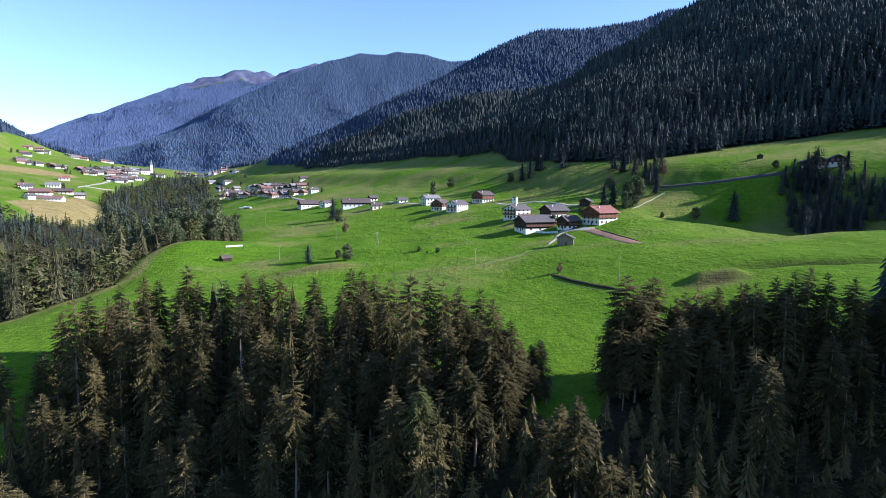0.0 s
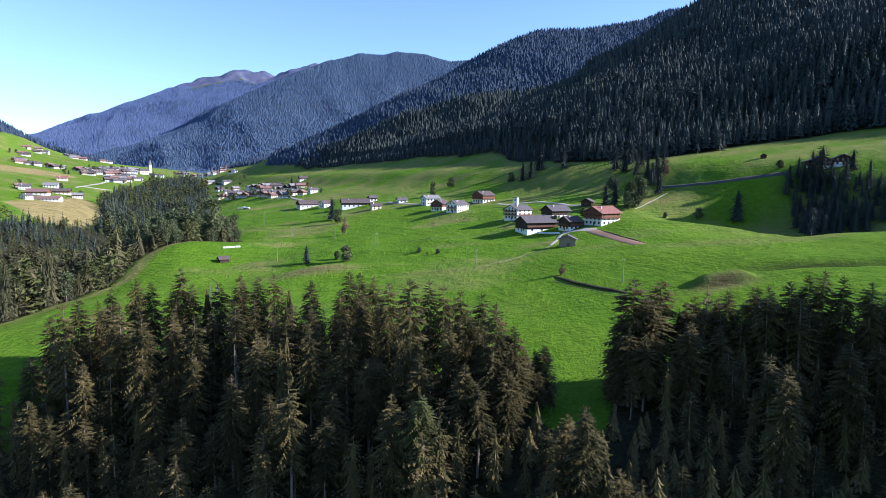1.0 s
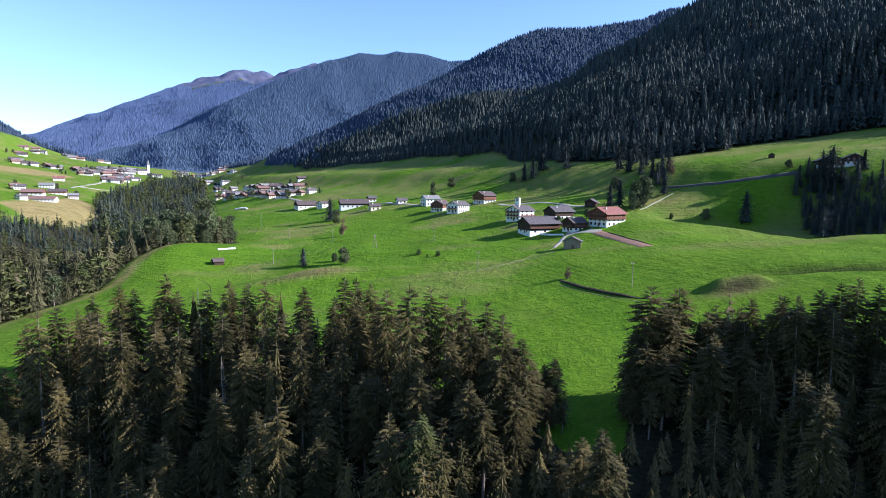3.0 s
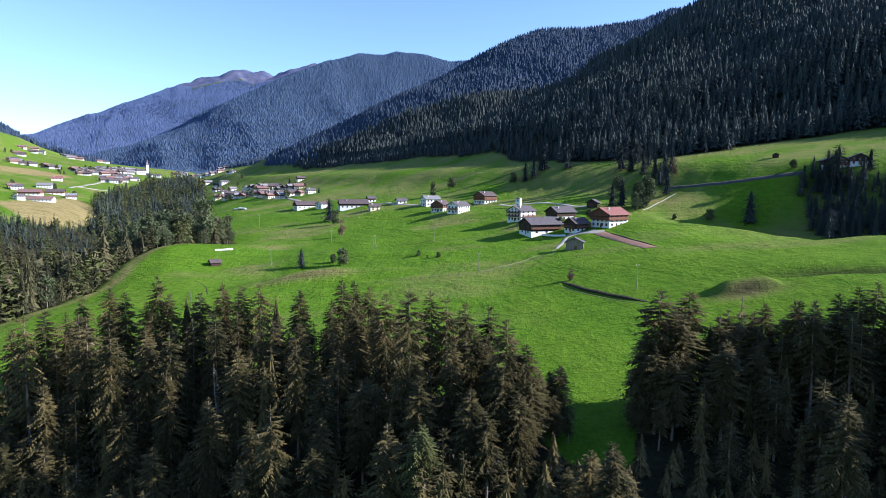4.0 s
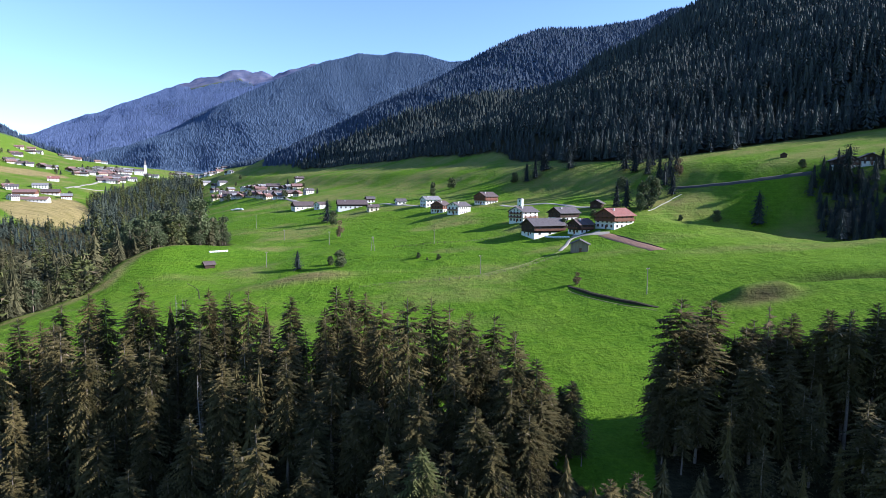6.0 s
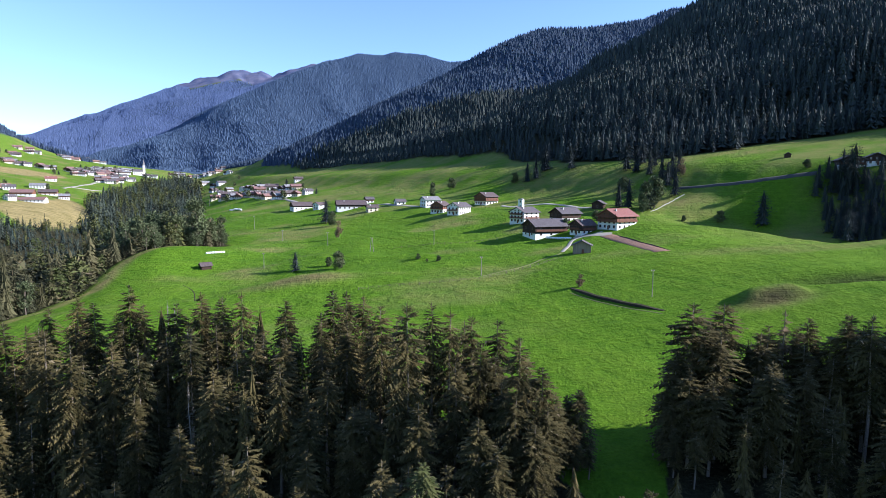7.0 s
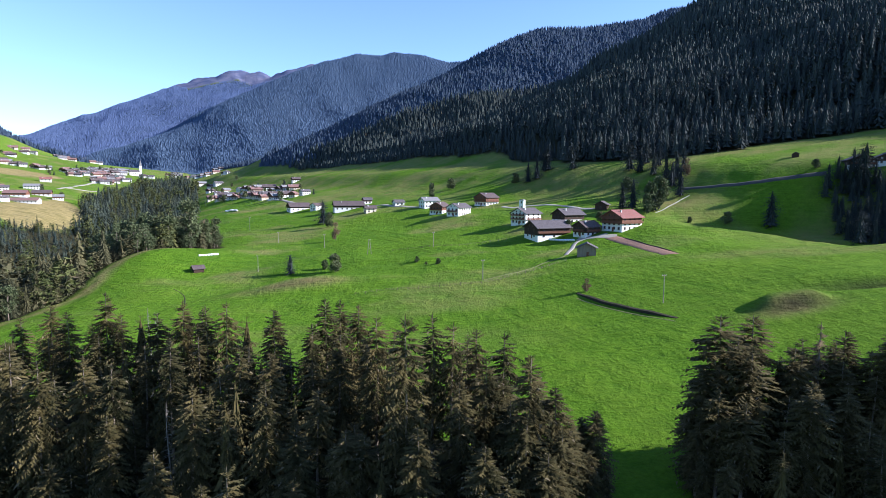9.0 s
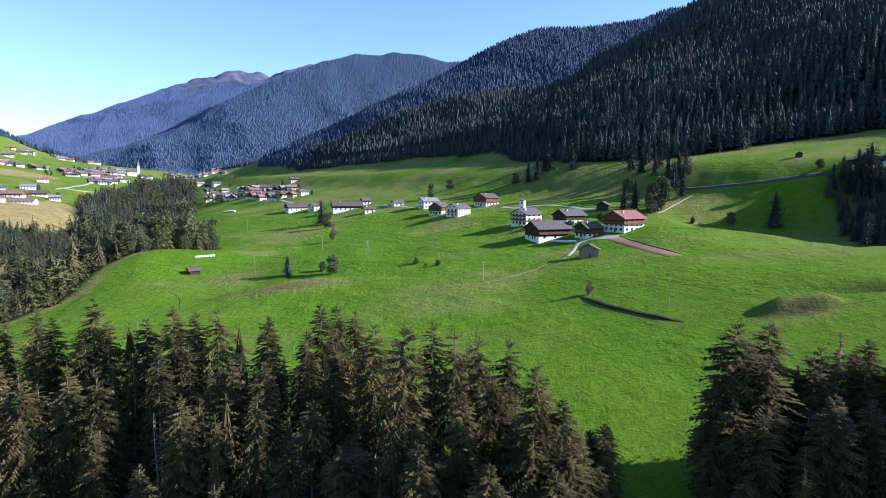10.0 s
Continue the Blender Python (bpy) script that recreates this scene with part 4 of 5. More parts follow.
# ---------------------------------------------------------------- building blocks
def box(x0, x1, y0, y1, z0, z1):
    v = np.array([[x, y, z] for z in (z0, z1) for x, y in ((x0, y0), (x1, y0), (x1, y1), (x0, y1))], float)
    f = np.array([[0, 3, 2, 1], [4, 5, 6, 7], [0, 1, 5, 4], [1, 2, 6, 5], [2, 3, 7, 6], [3, 0, 4, 7]])
    return v, f


def prism(profile_xz, y0, y1):
    """A closed outline in x and z, drawn out along y, as triangles."""
    p = np.asarray(profile_xz, float)
    n = len(p)
    v = np.concatenate([np.stack([p[:, 0], np.full(n, y), p[:, 1]], -1) for y in (y0, y1)])
    f = []
    for k in range(n):
        a, b = k, (k + 1) % n
        f += [[a, b, b + n], [a, b + n, a + n]]
    for k in range(1, n - 1):
        f += [[0, k + 1, k], [n, n + k, n + k + 1]]
    return v, np.array(f)


def blocks(name, pieces, material):
    """Boxes and other four-cornered pieces as one mesh."""
    return mesh_from(name, *join(pieces), material)


def roof_mesh(w, l, eave, rise, over, over_gable, thick, material):
    h = w / 2 + over
    drop = rise * over / (w / 2)
    top = rise + 0.05
    prof = [(-h, eave - drop), (0, eave + top), (h, eave - drop), (h, eave - drop + thick), (0, eave + top + thick * 1.06), (-h, eave - drop + thick)]
    # two slabs that meet in the ridge
    a = prism([prof[0], prof[1], prof[4], prof[5]], -l / 2 - over_gable, l / 2 + over_gable)
    b = prism([prof[1], prof[2], prof[3], prof[4]], -l / 2 - over_gable, l / 2 + over_gable)
    ridge = prism([(-0.22, eave + top + thick * 0.9), (0, eave + top + thick * 1.0 - 0.1), (0.22, eave + top + thick * 0.9), (0, eave + top + thick + 0.12)], -l / 2 - over_gable, l / 2 + over_gable)
    return mesh_from("roof", *join([a, b, ridge]), material)


WINDOW = {}


def window_meshes(w, h):
    key = (w, h)
    if key not in WINDOW:
        t = 0.09
        fr = [box(-w / 2, -w / 2 + t, -0.06, 0.06, 0, h), box(w / 2 - t, w / 2, -0.06, 0.06, 0, h), box(-w / 2 + t, w / 2 - t, -0.06, 0.06, 0, t),
              box(-w / 2 + t, w / 2 - t, -0.06, 0.06, h - t, h), box(-0.03, 0.03, -0.05, 0.05, t, h - t)]
        WINDOW[key] = (blocks("window", fr, FRAME), mesh_from("pane", *box(-w / 2 + t, w / 2 - t, -0.02, 0.02, t, h - t), GLASS))
    return WINDOW[key]


def add_window(ob, x, y, z, face, w=1.0, h=1.3):
    """A window in the wall that faces the given side: 0 front (-y), 90 right (+x)."""
    fr, pa = window_meshes(w, h)
    m = part("window", fr, ob, m=pose(x, y, z, 0, 0, face))
    part("pane", pa, m)
    return m


def house(x, y, turn, w, l, eave, rise, label, lower=PLASTER, upper=None, split=0.0, roof=ROOF_GREY, over=1.0, gable_over=0.9, storeys=2, front=3, side=4,
          balcony=(), chimneys=1, door=True, fine=True, sink=0.8, name="farmhouse", category="house", group="", z=None):
    """A house with its gable to the front: wall, timber upper part, roof, chimneys, windows, door and balconies."""
    ob = empty(name, put(x, y, 0.0) if z is None else (x, y, z), turn)
    hw, hl = w / 2, l / 2
    if upper:
        part("wall", mesh_from("wall", *prism([(-hw, -sink - 1.6), (hw, -sink - 1.6), (hw, split), (-hw, split)], -hl, hl), lower), ob)
        g = 0.06
        part("timber_wall", mesh_from("timber_wall", *prism([(-hw - g, split), (hw + g, split), (hw + g, eave), (0, eave + rise), (-hw - g, eave)], -hl - g, hl + g), upper), ob, "boarded timber upper storey")
    else:
        part("wall", mesh_from("wall", *prism([(-hw, -sink - 1.6), (hw, -sink - 1.6), (hw, eave), (0, eave + rise), (-hw, eave)], -hl, hl), lower), ob)
    part("roof", roof_mesh(w, l, eave, rise, over, gable_over, 0.22, roof), ob)
    for k in range(chimneys):
        cy, cx = (-0.25 + 0.45 * k) * l, 0.18 * w * (-1) ** k
        zc = eave + rise * (1 - abs(cx) / hw)
        part("chimney", mesh_from("chimney", *join([box(cx - 0.35, cx + 0.35, cy - 0.35, cy + 0.35, zc - 0.2, zc + 1.3), box(cx - 0.45, cx + 0.45, cy - 0.45, cy + 0.45, zc + 1.3, zc + 1.42)]), PLASTER if not upper else CONCRETE), ob, "plastered chimney with a cap")
    step = (eave - 0.3) / storeys
    gap = 0.085 if upper else 0.03
    ww, wh = (1.25, 1.5) if fine else (1.3, 1.5)
    for s in range(storeys):
        z = 0.9 + s * step
        if z + wh > eave + 0.2:
            continue
        for k in range(front):
            add_window(ob, (-0.5 + (k + 0.5) / front) * (w - 0.8), -hl - gap, z, 0, ww, wh)
        for k in range(side):
            add_window(ob, hw + gap, (-0.5 + (k + 0.5) / side) * (l - 0.8), z, 90, ww, wh)
    if fine and rise > 2.2:
        for xx in (-0.13 * w, 0.13 * w):
            add_window(ob, xx, -hl - gap, eave + 0.25, 0, 0.8, 1.0)
    if door:
        d = part("door", mesh_from("door", *box(-0.55, 0.55, -0.07, 0.07, 0, 2.05), WOOD), ob, "brown wooden house door", pose(0.06 * w, -hl - gap - 0.02, 0.02))
        part("handle", mesh_from("handle", *box(0.36, 0.42, -0.12, -0.07, 0.98, 1.1), METAL), d)
    for z, sides in balcony:
        for face, long in ((0, w), (90, l)):
            if face not in sides:
                continue
            out = hl if face == 0 else hw
            slats = [box(-long / 2 + 0.2 + 0.32 * k, -long / 2 + 0.42 + 0.32 * k, -1.14, -1.1, 0.2, 1.0) for k in range(int((long - 0.4) / 0.32))]
            bal = part("balcony", blocks("balcony", [box(-long / 2 + 0.1, long / 2 - 0.1, -1.15, 0, 0, 0.14), box(-long / 2 + 0.1, long / 2 - 0.1, -1.18, -1.06, 1.0, 1.1)], WOOD), ob, "carved wooden balcony",
                       pose(0, -out - gap, z) if face == 0 else pose(out + gap, 0, z, 0, 0, 90))
            tagged(part("railing", blocks("railing", slats, WOOD), bal), kind="stuff")
            part("post", blocks("post", [box(-long / 2 + 0.1, -long / 2 + 0.26, -1.16, -1.0, 1.1, step)], DARKWOOD), bal)
            part("post", blocks("post", [box(long / 2 - 0.26, long / 2 - 0.1, -1.16, -1.0, 1.1, step)], DARKWOOD), bal)
    return tagged(ob, label, category, group)


# ---------------------------------------------------------------- the hamlet on the meadow
house(94.6, 372.4, -54, 13, 16.5, 7.6, 3.3, "large farmhouse, white below, timber balconies above, red roof", upper=WOOD, split=4.0, roof=ROOF_RED, over=1.3, gable_over=1.2, storeys=3, front=4, side=4, balcony=((4.1, (0, 90)), (6.4, (0,))), chimneys=2, z=37.40)
house(50.8, 425.5, -50, 12, 14, 7.0, 2.8, "white farmhouse with dark balconies and grey roof", upper=None, roof=ROOF_GREY, over=1.1, storeys=3, front=4, side=3, balcony=((2.9, (0, 90)), (5.2, (0,))), z=37.38)
house(73.7, 410.2, -60, 11, 15, 5.8, 2.9, "dark timber farmhouse on a white base", upper=DARKWOOD, split=2.6, roof=ROOF_GREY, over=1.2, front=3, side=4, chimneys=2, z=38.82)
house(57.1, 384.9, -66, 13.5, 21, 6.2, 3.3, "long dark timber barn with white base and grey roof", upper=DARKWOOD, split=1.9, roof=ROOF_GREY, over=1.2, gable_over=1.0, front=2, side=3, balcony=((3.0, (90,)),), chimneys=0, name="barn", category="barn", z=32.27)
house(75.6, 371.2, -58, 9, 10.5, 5.5, 2.5, "small dark timber house with white ground floor", upper=DARKWOOD, split=2.1, roof=ROOF_BROWN, front=3, side=3, balcony=((2.8, (0, 90)),), z=34.36)
house(64.0, 320.7, -14, 8.2, 6.5, 3.9, 1.9, "weathered grey wooden field barn beside a track", lower=GREYWOOD, roof=ROOF_GREY, over=0.9, front=0, side=0, chimneys=0, storeys=1, name="barn", category="barn", z=29.39)
house(101.3, 439.4, -30, 7, 7, 3.6, 1.8, "small dark timber shed on a slope", lower=DARKWOOD, roof=ROOF_GREY, front=1, side=1, chimneys=0, storeys=1, door=False, name="shed", category="shed", z=46.12)
house(34.2, 532.5, -48, 12.5, 14, 6.8, 3.0, "brown timber farmhouse on white ground floor", upper=WOOD, split=3.0, roof=ROOF_BROWN, over=1.1, storeys=3, front=4, side=4, balcony=((3.1, (0, 90)), (5.2, (0,))), z=45.48)
house(-11.8, 565.8, -62, 11, 14, 6.4, 2.5, "white house with grey roof above a bank", roof=ROOF_PALE, front=3, side=4, z=42.15)
house(-2.6, 525.3, -28, 11, 13, 6.3, 2.9, "timber gabled house with white ground floor", upper=WOOD, split=3.0, roof=ROOF_BROWN, front=4, side=3, balcony=((3.1, (0,)),), z=38.80)
house(11.2, 495.3, -38, 10.5, 15, 6.4, 2.6, "white house with wooden balcony and grey roof", roof=ROOF_GREY, front=3, side=5, balcony=((3.0, (0,)),), chimneys=2, z=38.98)
house(-151.1, 692.8, -62, 16, 21, 4.6, 3.6, "low white farm building with broad dark roof", upper=DARKWOOD, split=3.0, roof=ROOF_BROWN, front=2, side=4, chimneys=0, name="barn", category="barn", z=33.84)
house(-127.2, 671.3, -40, 9, 11, 5.0, 2.2, "white farm annexe with a brown roof", roof=ROOF_BROWN, front=2, side=2, chimneys=0, z=35.38)
house(-87.4, 616.9, -74, 14, 27, 4.8, 3.6, "long dark timber cowshed on a white base", upper=DARKWOOD, split=2.6, roof=ROOF_BROWN, front=2, side=6, chimneys=1, name="barn", category="barn", z=37.72)
house(-62.9, 576.8, -66, 7.5, 9, 4.4, 2.0, "small cream house with a brown roof", lower=CREAM, roof=ROOF_BROWN, front=2, side=2, z=36.94)
house(-71.7, 630.8, -66, 6.5, 7.5, 4.2, 1.8, "small white house with timber gable", upper=WOOD, split=2.4, roof=ROOF_GREY, front=2, side=2, chimneys=0, z=43.16)
house(-39.4, 592.3, -64, 6.5, 8.5, 3.4, 1.8, "white garage hut with grey roof beside a lane", roof=ROOF_GREY, front=1, side=2, chimneys=0, storeys=1, z=42.97)
house(238.4, 400.7, -16, 14, 12, 5.6, 3.0, "dark timber hillside house with white ground floor", upper=DARKWOOD, split=2.6, roof=ROOF_GREY, front=4, side=3, balcony=((2.8, (0,)),), z=71.67)
house(249.2, 395.1, -20, 10, 9, 4.6, 2.2, "dark timber house behind spruces", upper=DARKWOOD, split=2.2, roof=ROOF_GREY, front=3, side=2, z=74.19)
house(221.6, 436.7, -24, 3.6, 3.6, 2.3, 1.0, "tiny wooden hay hut on a slope", lower=DARKWOOD, roof=ROOF_GREY, over=0.5, gable_over=0.5, front=0, side=0, chimneys=0, storeys=1, door=False, sink=0.3, name="hay_hut", category="hut", z=80.12)
house(-133.2, 375.8, -52, 4.4, 5.4, 1.9, 1.3, "low brown hay barn in a meadow", lower=DARKWOOD, roof=ROOF_BROWN, over=0.7, gable_over=0.7, front=0, side=0, chimneys=0, storeys=1, door=False, name="hay_barn", category="barn", z=13.06)
house(-612.1, 971.6, -66, 14, 20, 5.0, 3.2, "pale roofed farm building above a mown field", roof=ROOF_PALE, front=3, side=5, chimneys=0, z=51.30)
house(-554.4, 851.4, -72, 16, 26, 5.0, 3.6, "brown timber barn with reddish roof", upper=WOOD, split=2.4, roof=ROOF_ROSE, front=3, side=5, chimneys=0, name="barn", category="barn", z=42.68)
house(-550.1, 897.6, -66, 14, 22, 5.0, 3.4, "brown timber barn on a white base", upper=WOOD, split=2.4, roof=ROOF_BROWN, front=3, side=4, chimneys=0, name="barn", category="barn", z=42.80)
house(-517.2, 810.6, -74, 15, 34, 3.6, 2.8, "long white stable with a red roof", roof=ROOF_ROSE, front=3, side=8, chimneys=0, storeys=1, name="stable", category="stable", z=35.95)
house(-678.2, 1108.8, -60, 13, 17, 5.0, 3.6, "white house with a red roof", roof=ROOF_RED, front=3, side=3, z=62.80)


def chapel(x, y):
    ob = empty("chapel", put(x, y, 0.4), -30)
    a = np.linspace(0, PI, 9)
    prof = [(-1.7, -1.5), (1.7, -1.5)] + [(1.7 * math.cos(q), 6.8 + 0.7 * math.sin(q)) for q in a]
    part("tower", mesh_from("tower", *prism(prof, -1.7, 1.7), PLASTER), ob, "white plastered chapel tower")
    part("bell_opening", mesh_from("bell_opening", *box(-0.5, 0.5, -1.76, -1.7, 4.6, 6.2), GLASS), ob)
    part("cap", mesh_from("cap", *prism([(1.85 * math.cos(q), 6.8 + 0.85 * math.sin(q)) for q in a] + [(1.7 * math.cos(q), 6.8 + 0.7 * math.sin(q)) for q in a[::-1]], -1.8, 1.8), ROOF_PALE), ob)
    add_window(ob, 0, -1.73, 1.5, 0, 0.7, 1.2)
    return tagged(ob, "small white chapel tower with rounded top", "chapel")


chapel(57.3, 493.6)


# ---------------------------------------------------------------- villages further up the valley
cottage_kit = {}


def village_house(x, y, w, kind, turn):
    """A smaller house seen from afar; four kinds of walls and roofs."""
    key = (min(14, max(8, round(w * 0.62))), kind)
    if key not in cottage_kit:
        ww = key[0]
        walls = [(PLASTER, None, ROOF_GREY, "white plastered village house with a grey roof"), (PLASTER, DARKWOOD, ROOF_BROWN, "village house with timber upper floor and brown roof"),
                 (CREAM, WOOD, ROOF_ROSE, "cream and timber village house with a faded red roof"), (PLASTER, WOOD, ROOF_PALE, "white and timber house with a pale roof")][kind]
        cottage_kit[key] = house(0, 0, 0, ww, ww * 1.4, 5.0, ww * 0.27, walls[3], walls[0], walls[1], 2.7, walls[2], 1.1, 1.1, 2, 3, 4, (), 1, False, False, 1.5, "village_house", "house", "village houses")
    return copy_thing(cottage_kit[key], Matrix.Translation(put(x, y, 0.2)) @ Matrix.Rotation(radians(turn), 4, "Z"))


MID_VILLAGE = [
    (-357.8, 1058.4, 20.0, 1), (-327.3, 1008.8, 23.3, 0), (-307.5, 980.7, 18.5, 2), (-297.3, 983.7, 16.5, 0), (-276.9, 970.0, 16.3, 1), (-247.0, 911.7, 19.1, 0), (-227.6, 886.5, 16.7, 1),
    (-201.3, 843.0, 19.3, 1), (-183.1, 806.2, 13.4, 2), (-172.1, 820.0, 13.6, 0), (-331.3, 1102.2, 16.2, 3), (-297.7, 1053.4, 22.1, 3), (-273.9, 1027.1, 23.7, 1), (-241.4, 970.6, 16.3, 1),
    (-220.0, 962.6, 18.1, 2), (-234.5, 1039.9, 15.3, 1), (-389.4, 1123.4, 14.2, 0),
]
FAR_VILLAGE = [
    (-709.3, 1558.2, 19.9, 0), (-770.8, 1829.4, 19.5, 0), (-814.3, 1971.6, 25.3, 3), (-757.4, 1942.8, 20.7, 0), (-703.3, 1882.6, 26.0, 3), (-692.3, 1893.7, 26.0, 2), (-666.5, 1883.0, 26.0, 2),
    (-689.0, 1994.5, 25.6, 1), (-508.1, 1514.9, 16.1, 0), (-561.9, 1499.5, 25.5, 3), (-478.0, 1372.5, 20.4, 0), (-390.2, 1166.1, 14.8, 3), (-688.5, 1726.1, 18.4, 0), (-451.9, 1255.3, 15.9, 1),
]
WEST_VILLAGE = [
    (-745.2, 1317.8, 16.7, 1), (-788.4, 1477.5, 18.8, 1), (-810.6, 1538.0, 16.3, 0), (-770.1, 1506.9, 19.2, 1), (-764.3, 1537.2, 19.6, 3), (-772.9, 1439.9, 15.2, 1), (-656.3, 1275.5, 13.5, 2),
    (-815.1, 1465.4, 15.5, 3), (-798.2, 1372.2, 20.3, 1), (-807.1, 1412.0, 17.9, 0), (-786.2, 1403.5, 17.8, 0), (-766.0, 1387.2, 17.6, 0), (-788.0, 1444.3, 15.3, 0), (-753.0, 1398.9, 20.7, 2),
    (-762.8, 1439.7, 18.3, 2), (-743.8, 1423.0, 18.1, 2), (-651.8, 1250.4, 26.0, 0), (-668.6, 1316.2, 19.5, 1), (-715.7, 1426.4, 21.2, 0), (-674.4, 1373.8, 20.4, 0), (-693.5, 1309.3, 19.4, 2),
    (-787.5, 1550.9, 16.5, 3), (-811.5, 1619.2, 17.2, 3), (-804.0, 1551.3, 16.5, 1), (-826.6, 1542.8, 16.4, 3), (-801.8, 1628.3, 17.3, 3), (-708.4, 1374.4, 17.5, 0), (-702.3, 1298.5, 13.7, 3),
]
WEST_VILLAGE_UPPER = [
    (-1078.8, 1657.3, 26.0, 1), (-1104.3, 1729.9, 25.7, 0), (-1012.7, 1511.8, 22.4, 1), (-2046.8, 3236.6, 26.0, 1), (-1971.2, 3179.5, 26.0, 0), (-915.4, 1355.2, 26.0, 3), (-893.7, 1350.8, 22.8, 1),
    (-882.0, 1354.4, 20.0, 0), (-846.3, 1357.5, 25.8, 1), (-841.8, 1373.0, 17.4, 3), (-1134.0, 1895.0, 16.1, 0), (-1108.9, 1883.6, 24.0, 2), (-1045.1, 1808.8, 26.0, 2), (-1595.7, 2836.2, 24.3, 0),
    (-1484.7, 2691.0, 26.0, 2), (-1005.7, 1876.4, 20.0, 0), (-517.5, 879.6, 14.7, 3), (-592.5, 881.0, 16.5, 0), (-525.4, 784.6, 13.0, 0),
]
CHURCH = (-751, 1565)
for rows in (MID_VILLAGE, FAR_VILLAGE, WEST_VILLAGE, WEST_VILLAGE_UPPER):
    for k, (x, y, w, kind) in enumerate(rows):
        turn = -74 + (k * 37) % 34 + 40 * (k % 5 == 3)
        village_house(x, y, w, kind, turn)
        if w > 16:      # the larger plots hold a second house
            village_house(x - 0.72 * w, y + (k % 3 - 1) * 0.5 * w, w * 0.85, (kind + 1 + k % 2) % 4, turn + 12)
for ob in cottage_kit.values():
    erase(ob)


def church(x, y, turn=-60):
    ob = empty("church", put(x, y, 0.5), turn)
    part("nave", mesh_from("nave", *prism([(-6, -2), (6, -2), (6, 9), (0, 14), (-6, 9)], -11, 11), PLASTER), ob)
    part("roof", roof_mesh(12, 22, 9, 5, 0.5, 0.4, 0.25, ROOF_GREY), ob)
    tower = part("tower", mesh_from("tower", *box(-2.7, 2.7, 11.05, 16.5, -2, 24), PLASTER), ob, "white church tower")
    for face, px, py in ((0, 0, 11.0), (90, 2.74, 13.8)):
        fr, pa = window_meshes(1.2, 2.4)
        part("belfry_opening", fr, tower, m=pose(px, py, 19, 0, 0, face))
    v = np.array([[-3, 10.8, 24], [3, 10.8, 24], [3, 16.8, 24], [-3, 16.8, 24], [0, 13.8, 40]])
    part("spire", mesh_from("spire", v, np.array([[0, 1, 4], [1, 2, 4], [2, 3, 4], [3, 0, 4], [0, 2, 1], [0, 3, 2]]), ROOF_PALE), ob, "tall pointed pale spire")
    for k in range(4):
        add_window(ob, 6.03, -8 + 5 * k, 3.5, 90, 1.2, 3.2)
    return tagged(ob, "white village church with a tall pointed spire", "church")


church(*CHURCH)


# ---------------------------------------------------------------- roads, tracks, fields
def resample(points, step):
    p = np.asarray(points, float)
    d = np.r_[0, np.cumsum(np.hypot(*np.diff(p, axis=0).T))]
    s = np.linspace(0, d[-1], max(3, int(d[-1] / step)))
    x, y = np.interp(s, d, p[:, 0]), np.interp(s, d, p[:, 1])
    for _ in range(3):
        x[1:-1], y[1:-1] = (x[:-2] + 2 * x[1:-1] + x[2:]) / 4, (y[:-2] + 2 * y[1:-1] + y[2:]) / 4
    return np.stack([x, y], -1)


def strip(name, points, width, material, label, lift=0.14, step=2.5, category="road"):
    """A band that follows the ground, with sunken edges."""
    p = resample(points, step)
    d = np.gradient(p, axis=0)
    d /= np.linalg.norm(d, axis=1, keepdims=True)
    nrm = np.stack([-d[:, 1], d[:, 0]], -1)
    rows = []
    for k, dz in ((-0.62, -0.5), (-0.5, lift), (-0.17, lift + 0.03), (0.17, lift + 0.03), (0.5, lift), (0.62, -0.5)):
        q = p + nrm * width * k * (1 + 0.12 * (vnoise(p[:, :1] * 3, p[:, 1:] * 3, 9, 5) - 0.5))
        rows.append(np.concatenate([q, (ground_z(q[:, 0], q[:, 1]) + dz)[:, None]], 1))
    v = np.stack(rows, 1)
    n, m = v.shape[:2]
    i = np.arange(n * m).reshape(n, m)
    f = np.stack([i[:-1, :-1], i[:-1, 1:], i[1:, 1:], i[1:, :-1]], -1).reshape(-1, 4)
    return tagged(new(name, mesh_from(name, v.reshape(-1, 3), f, material, True)), label, category, kind="structure")


def wall_along(name, points, height, thick, material, label, category="wall", taper=True, lean=0.0):
    p = resample(points, 2.0)
    d = np.gradient(p, axis=0)
    d /= np.linalg.norm(d, axis=1, keepdims=True)
    nrm = np.stack([-d[:, 1], d[:, 0]], -1)
    n = len(p)
    t = np.linspace(0, 1, n)
    h = height * (np.clip(np.minimum(t, 1 - t) * 6, 0.15, 1) if taper else np.ones(n)) * (0.85 + 0.3 * vnoise(p[:, 0], p[:, 1], 4, 9))
    rows = []
    for k, up in ((-0.5, 0), (-0.42 + lean, 1), (0.42 + lean, 1), (0.5, 0)):
        q = p + nrm * thick * k
        rows.append(np.concatenate([q, (ground_z(q[:, 0], q[:, 1]) - 0.3 + (h + 0.3) * up)[:, None]], 1))
    v = np.stack(rows, 1)
    i = np.arange(n * 4).reshape(n, 4)
    f = np.stack([i[:-1, :-1], i[:-1, 1:], i[1:, 1:], i[1:, :-1]], -1).reshape(-1, 4)
    f = np.concatenate([f, [[0, 3, 2, 1], [4 * n - 4, 4 * n - 3, 4 * n - 2, 4 * n - 1]]])
    return tagged(new(name, mesh_from(name, v.reshape(-1, 3), f, material)), label, category, kind="structure")


